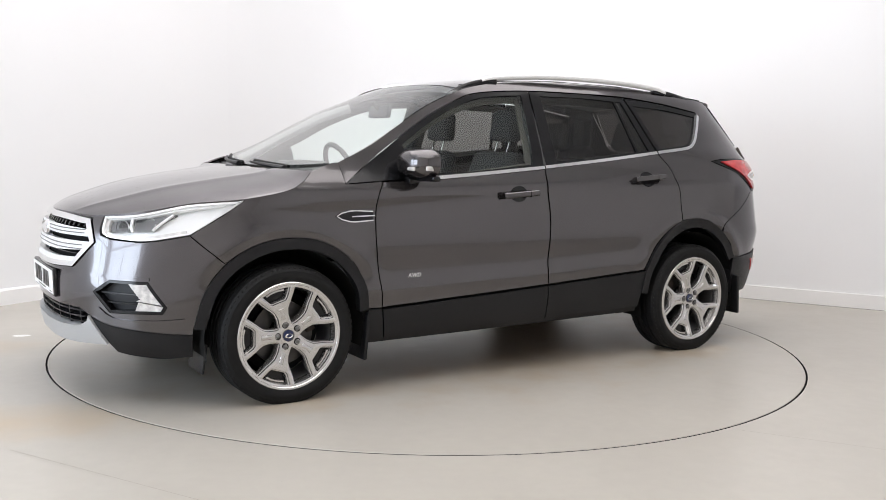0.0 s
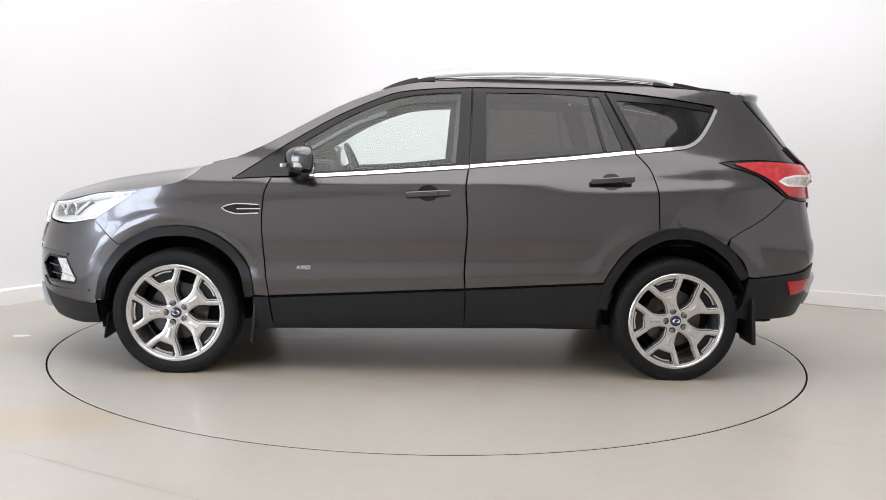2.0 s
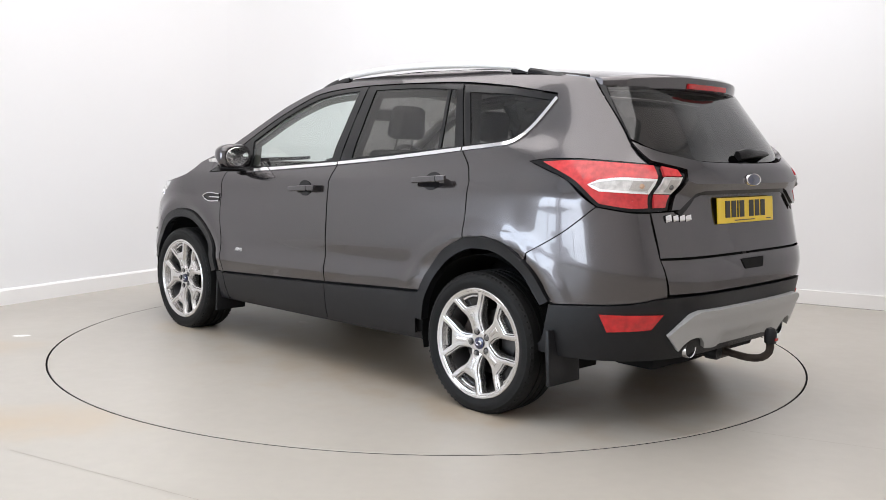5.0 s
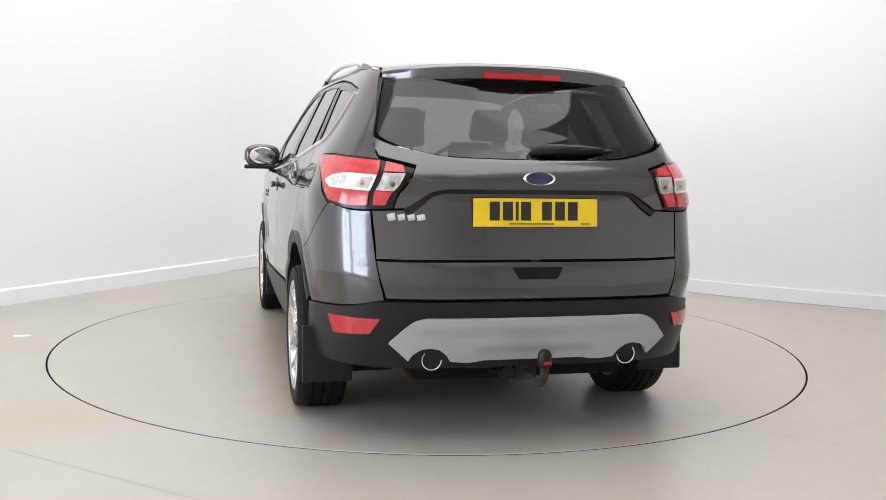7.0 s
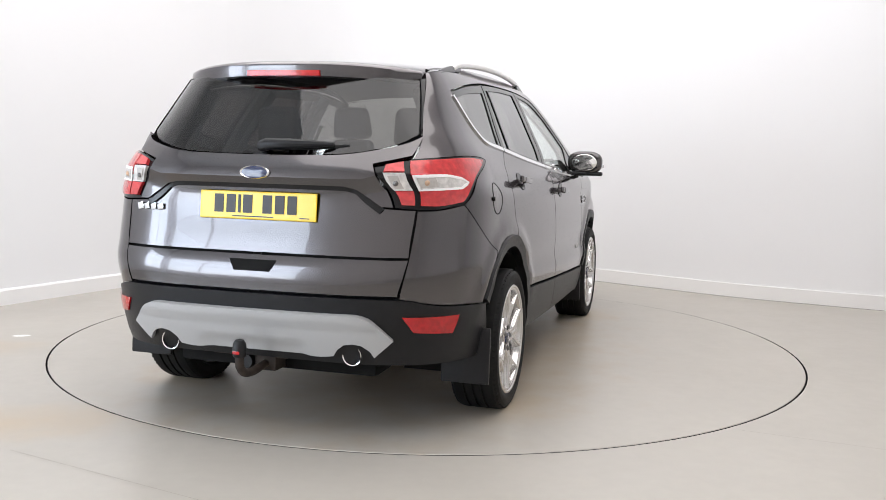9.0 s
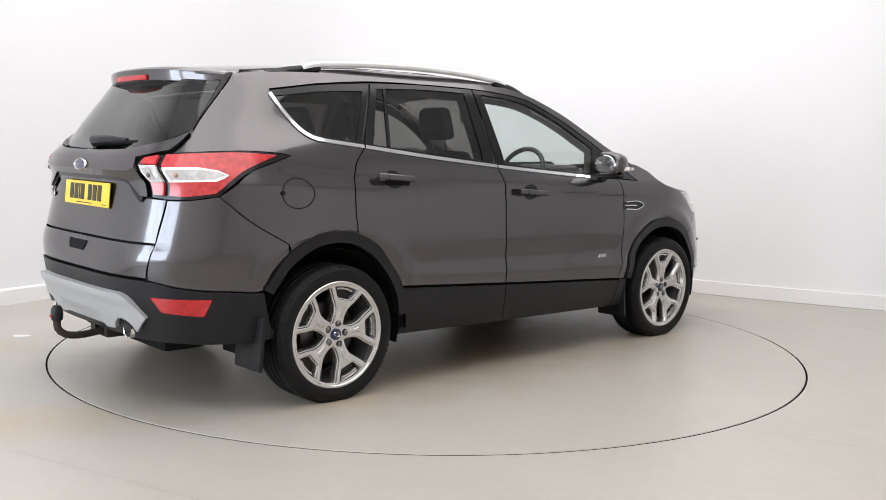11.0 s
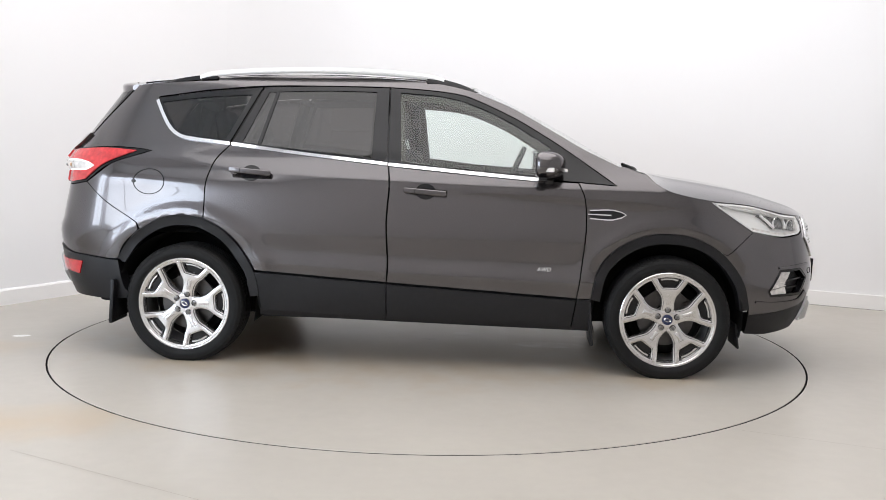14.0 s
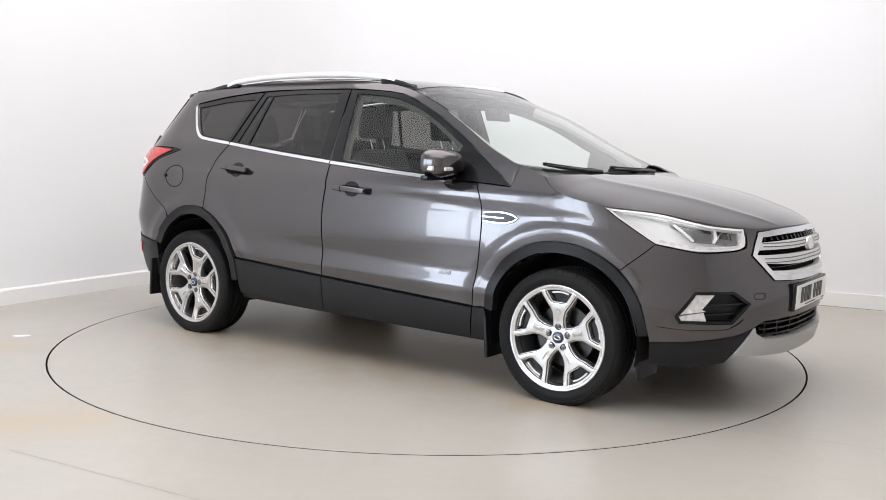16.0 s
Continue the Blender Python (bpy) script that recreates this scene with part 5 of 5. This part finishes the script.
# ---- roof rails ----
for k in (1, -1):
    pts = curve([Vector((0.075, 0.588 * k, 1.604)), Vector((0.01, 0.588 * k, 1.624)), Vector((-0.25, 0.590 * k, 1.648)), Vector((-0.62, 0.592 * k, 1.657)), Vector((-1.0, 0.588 * k, 1.648)), Vector((-1.27, 0.581 * k, 1.627)), Vector((-1.345, 0.580 * k, 1.604))], 0.03)
    bm = tube(pts, 0.0145, 14)
    for v in bm.verts:
        # an upright oval section
        mid = min(pts, key=lambda q: abs(q.x - v.co.x)).z
        v.co.z = mid + (v.co.z - mid) * 1.15
    rail = part("roof_rail", bm, SATIN, car, "satin silver roof rail with black feet")
    for x0, x1, x2, z1 in ((0.30, 0.02, -0.02, 1.627), (-1.56, -1.28, -1.24, 1.629)):
        # a black wedge that rises from the roof to the rail's end
        bm = bmesh.new()
        rows = []
        for i in range(9):
            u = i / 8
            x = x0 + (x2 - x0) * u
            zr = lerp_table([(-1.72, 1.556), (-1.6, 1.573), (-1.3, 1.600), (-0.96, 1.620), (-0.26, 1.618), (0.0, 1.598), (0.2, 1.560), (0.33, 1.516)], x) - 0.004
            top = zr + 0.008 + (z1 + 0.002 - zr - 0.008) * u ** 1.1
            y = (0.590 if x0 > 0 else 0.579) * k
            rows.append([bm.verts.new((x, y + d * k, z)) for d, z in ((0.016, zr), (0.012, top - 0.010), (0.004, top), (-0.006, top), (-0.013, top - 0.010), (-0.016, zr))])
        for p, q in zip(rows, rows[1:]):
            for i in range(6):
                bm.faces.new((p[i], p[(i + 1) % 6], q[(i + 1) % 6], q[i]))
        bm.faces.new(rows[0])
        bm.faces.new(rows[-1])
        part("rail_foot", bm, GLOSS_BLACK, rail)
    part("roof_seam", tube([Vector((x, (lerp_table(HALF_WIDTH, z) - 0.062) * k, z + 0.012)) for x, z in ((0.2, 1.567), (0.0, 1.60), (-0.5, 1.622), (-1.0, 1.617), (-1.5, 1.580), (-1.68, 1.560))], 0.006, 6), GLOSS_BLACK, car)

# ---- door mirrors ----
for k in (1, -1):
    bm = bmesh.new()
    bmesh.ops.create_uvsphere(bm, u_segments=36, v_segments=24, radius=1)
    for v in bm.verts:
        c = [math.copysign(abs(q) ** 0.72, q) for q in v.co]
        c[0] = max(c[0], -0.8)
        f = (c[0] + 1) / 2
        v.co = Vector((c[0] * 0.098 - 0.02 * c[1], c[1] * 0.108 * (1 - 0.22 * f), c[2] * 0.076 * (1 - 0.25 * f)))
    m = pose(0.680, 0.942 * k, 1.152) @ Matrix.Diagonal((0.84, 1.20 * k, 1.10, 1))
    bm.transform(m)
    mir = part("door_mirror", bm, PAINT, car, "grey door mirror with clear indicator", angle=30)
    bm = lathe([(0.001, -0.003), (0.95, -0.003), (1.0, 0.0)], "x", 32)
    bm.transform(pose(-0.0785, 0, 0, 0, 0, 10.7) @ Matrix.Diagonal((1, 0.072, 0.050, 1)))
    bm.transform(m)
    part("mirror_glass", bm, material("mirror_silver", (0.9, 0.9, 0.9), 0.01, 1.0) if k > 0 else bpy.data.materials["mirror_silver"], mir)
    bm = block((0.055, 0.19, 0.025), pose(-0.045, 0.005, -0.068), 0.010, 3)
    bm.transform(m)
    part("mirror_base", bm, GLOSS_BLACK, mir)
    bm = block((0.06, 0.13, 0.03), pose(0.0, -0.10, -0.072, -12), 0.012, 3)
    bm.transform(m)
    part("mirror_arm", bm, GLOSS_BLACK, mir)
    bm = block((0.10, 0.012, 0.022), pose(-0.025, 0.088, -0.022, 0, 0, 10), 0.005, 2)
    bm.transform(m)
    part("indicator", bm, CLEAR_LENS, mir, "clear indicator strip")
    bm = block((0.016, 0.120, 0.017), pose(0.084, 0.030, -0.024, 0, 0, -16), 0.005, 2)
    bm.transform(m)
    part("indicator", bm, CLEAR_LENS, mir)

# ---- wipers ----
rw = part("rear_wiper", tube([(-2.140, 0.01, 1.222), (-2.158, -0.03, 1.232), (-2.152, -0.12, 1.236), (-2.140, -0.22, 1.236), (-2.120, -0.31, 1.236)], [0.024, 0.027, 0.022, 0.018, 0.010], 10), CLAD, car, "black rear wiper")
part("wiper_blade", tube([(-2.140, -0.04, 1.216), (-2.135, -0.15, 1.220), (-2.120, -0.28, 1.225), (-2.100, -0.372, 1.232)], [0.009, 0.010, 0.009, 0.006], 8), RUBBER, rw)
part("washer_slot", sheet(ribbon([R(0.03, 1.182), (S_END - 0.001, 1.180)], 0.006), off=0.016, both=True, thick=0.01), GLOSS_BLACK, car)
for pts in ([(1.215, 0.50, 1.112), (1.22, 0.32, 1.120), (1.215, 0.14, 1.126), (1.20, -0.02, 1.132)], [(1.205, -0.20, 1.118), (1.20, -0.38, 1.126), (1.17, -0.52, 1.138), (1.12, -0.64, 1.152)]):
    w = part("windscreen_wiper", tube(pts, [0.014, 0.011, 0.009, 0.006], 8), CLAD, car, "black windscreen wiper")
    part("wiper_blade", tube([(x - 0.025, y, z + 0.008) for x, y, z in pts], 0.009, 8), RUBBER, w)
for k in (1, -1):
    part("bumper_ledge", sheet(ribbon([(0.520, 0.620), (0.640, 0.617), (0.775, 0.611)], 0.006), off=0.007, thick=0.012, side=k), PAINT, car)
    part("bumper_ledge", sheet(ribbon([(0.560, 0.470), (0.625, 0.425), (0.800, 0.418), (0.900, 0.428)], 0.006), off=0.006, thick=0.012, side=k), PAINT, car)
    part("bumper_seam", sheet(loop([(0.462, 0.592), (0.512, 0.592), (0.522, 0.580), (0.512, 0.565), (0.462, 0.565), (0.462, 0.592)], step=0.01), [inset(loop([(0.462, 0.592), (0.512, 0.592), (0.522, 0.580), (0.512, 0.565), (0.462, 0.565), (0.462, 0.592)], step=0.01), 0.0016)], off=0.0015, thick=0.002, side=k), DARK, car) if k < 0 else None

# ---- the cabin ----


def seat(x, y, wide=0.50, head=True, back_h=0.60, lean=-16):
    root = tagged(new("seat"))
    root.parent = car
    root.matrix_basis = pose(x, y, 0.62)
    part("cushion", block((0.52, wide, 0.17), pose(0.06, 0, 0), 0.055, 4), FABRIC, root)
    part("backrest", block((0.14, wide, back_h), pose(-0.24, 0, 0.30, 0, lean, 0), 0.06, 4, (0.85, 0.86)), FABRIC, root)
    if head:
        hx, hz = -0.24 + math.sin(radians(lean)) * (back_h / 2 + 0.16), 0.30 + back_h / 2 + 0.15
        part("headrest", block((0.10, 0.25, 0.19), pose(hx, 0, hz, 0, lean * 0.6, 0), 0.045, 4, (0.9, 0.82)), FABRIC, root)
        for d in (-0.06, 0.06):
            part("headrest_post", tube([(hx + 0.05, d, hz - 0.19), (hx, d, hz - 0.04)], 0.006, 8), CHROME, root)
    return root


for y in (0.37, -0.37):
    seat(0.10, y)
    seat(-0.86, y * 1.02, 0.44, True, 0.52, -20)
seat(-0.86, 0.0, 0.34, False, 0.46, -20)
part("middle_headrest", block((0.08, 0.22, 0.11), pose(-1.16, 0, 1.205, 0, -12, 0), 0.03, 3), FABRIC, car)
part("dashboard", block((0.50, 1.42, 0.28), pose(0.92, 0, 0.935), 0.09, 4, (0.85, 0.98)), CABIN, car, "black dashboard")
part("instrument_hood", block((0.22, 0.36, 0.10), pose(0.74, -0.37, 1.085), 0.04, 3), CABIN, car)
bm = bmesh.new()
ring = lathe([(0.185 + 0.016 * math.cos(a), 0.016 * math.sin(a)) for a in [2 * math.pi * i / 10 for i in range(10)]], "x", 40, True)
ring.transform(pose(0.47, -0.37, 1.065, 0, 24, 0))
sw = part("steering_wheel", ring, CABIN, car, "black steering wheel")
part("steering_boss", block((0.06, 0.15, 0.13), pose(0.50, -0.37, 1.055, 0, 24, 0), 0.025, 3), CABIN, sw)
part("steering_spoke", block((0.02, 0.36, 0.035), pose(0.485, -0.37, 1.055, 0, 24, 0), 0.008), SATIN, sw)
part("cabin_mirror", block((0.03, 0.24, 0.075), pose(0.40, 0.0, 1.435, 0, -12, 0), 0.014, 3), CABIN, car, "black rear-view mirror")
part("mirror_stalk", tube([(0.45, 0, 1.49), (0.41, 0, 1.45)], 0.012, 8), CABIN, car)
part("cabin_floor", block((2.9, 1.50, 0.06), pose(-0.55, 0, 0.42), 0.02), CABIN, car)
part("parcel_shelf", block((0.55, 1.24, 0.03), pose(-1.66, 0, 1.10), 0.01), CABIN, car)
part("boot_lining", block((0.70, 1.20, 0.04), pose(-1.72, 0, 0.72), 0.01), CABIN, car)
HEADLINING = [(a, b - 0.035, c, d - 0.04) for a, b, c, d in ROOF]
part("headlining", top_sheet(HEADLINING, crown=3.0, margin=0.04, rim=0), LINING, car, "pale grey headlining")
for k in (1, -1):
    part("door_card", sheet(loop(fl([(0.80, 1.03), (-0.2, 1.10), (-1.1, 1.19)]), fl([(-1.1, 1.19), (-1.1, 0.86)]), fl([(-1.1, 0.86), (-0.9, 0.5), (0.8, 0.45)]), fl([(0.8, 0.45), (0.80, 1.03)])), off=-0.07, thick=0.0, side=k, step=0.12), CABIN, car)
    # inner pillars
    for pts in ([(1.0, 1.155), (0.7, 1.32), (0.5, 1.43), (0.3, 1.505)],):
        part("pillar_lining", tube([skin(*F(x, z - 0.01), -0.05, k) for x, z in pts], 0.03, 8), LINING, car)
    part("pillar_lining", tube([skin(*F(-0.22, z), -0.055, k) for z in (1.0, 1.2, 1.4, 1.56)], 0.05, 8), CABIN, car)
    part("pillar_lining", tube([skin(*F(x, z), -0.06, k) for x, z in ((-1.12, 1.15), (-1.05, 1.35), (-0.97, 1.55))], 0.05, 8), CABIN, car)
    part("pillar_lining", tube([skin(*F(x, z), -0.07, k) for x, z in ((-1.80, 1.1), (-1.72, 1.35), (-1.66, 1.52))], 0.07, 8), CABIN, car)
    part("seat_belt", tube([skin(*F(-0.20, z), -0.115, k) for z in (0.8, 1.1, 1.3, 1.40)], 0.012, 6), FABRIC, car)


# ---- what moves ----
def motions():
    """The turntable turns clockwise, seen from above, and carries the car round its centre."""
    turns = [(0.0, 211.20), (1.0, 195.98), (2.0, 180.68), (3.0, 165.32), (3.7, 154.55), (5.8, 121.94), (7.0, 103.41), (8.0, 88.02), (9.0, 72.62), (10.2, 54.06),
             (12.3, 21.57), (13.0, 10.70), (14.0, -4.91), (15.0, -20.59), (16.0, -36.30)]
    walk(car, [(t, pose(0, 0, 0, 0, 0, a) @ pose(0.023, 0.079, 0)) for t, a in turns])
    walk(turntable, [(t, pose(0, 0, 0, 0, 0, a)) for t, a in turns])


motions()
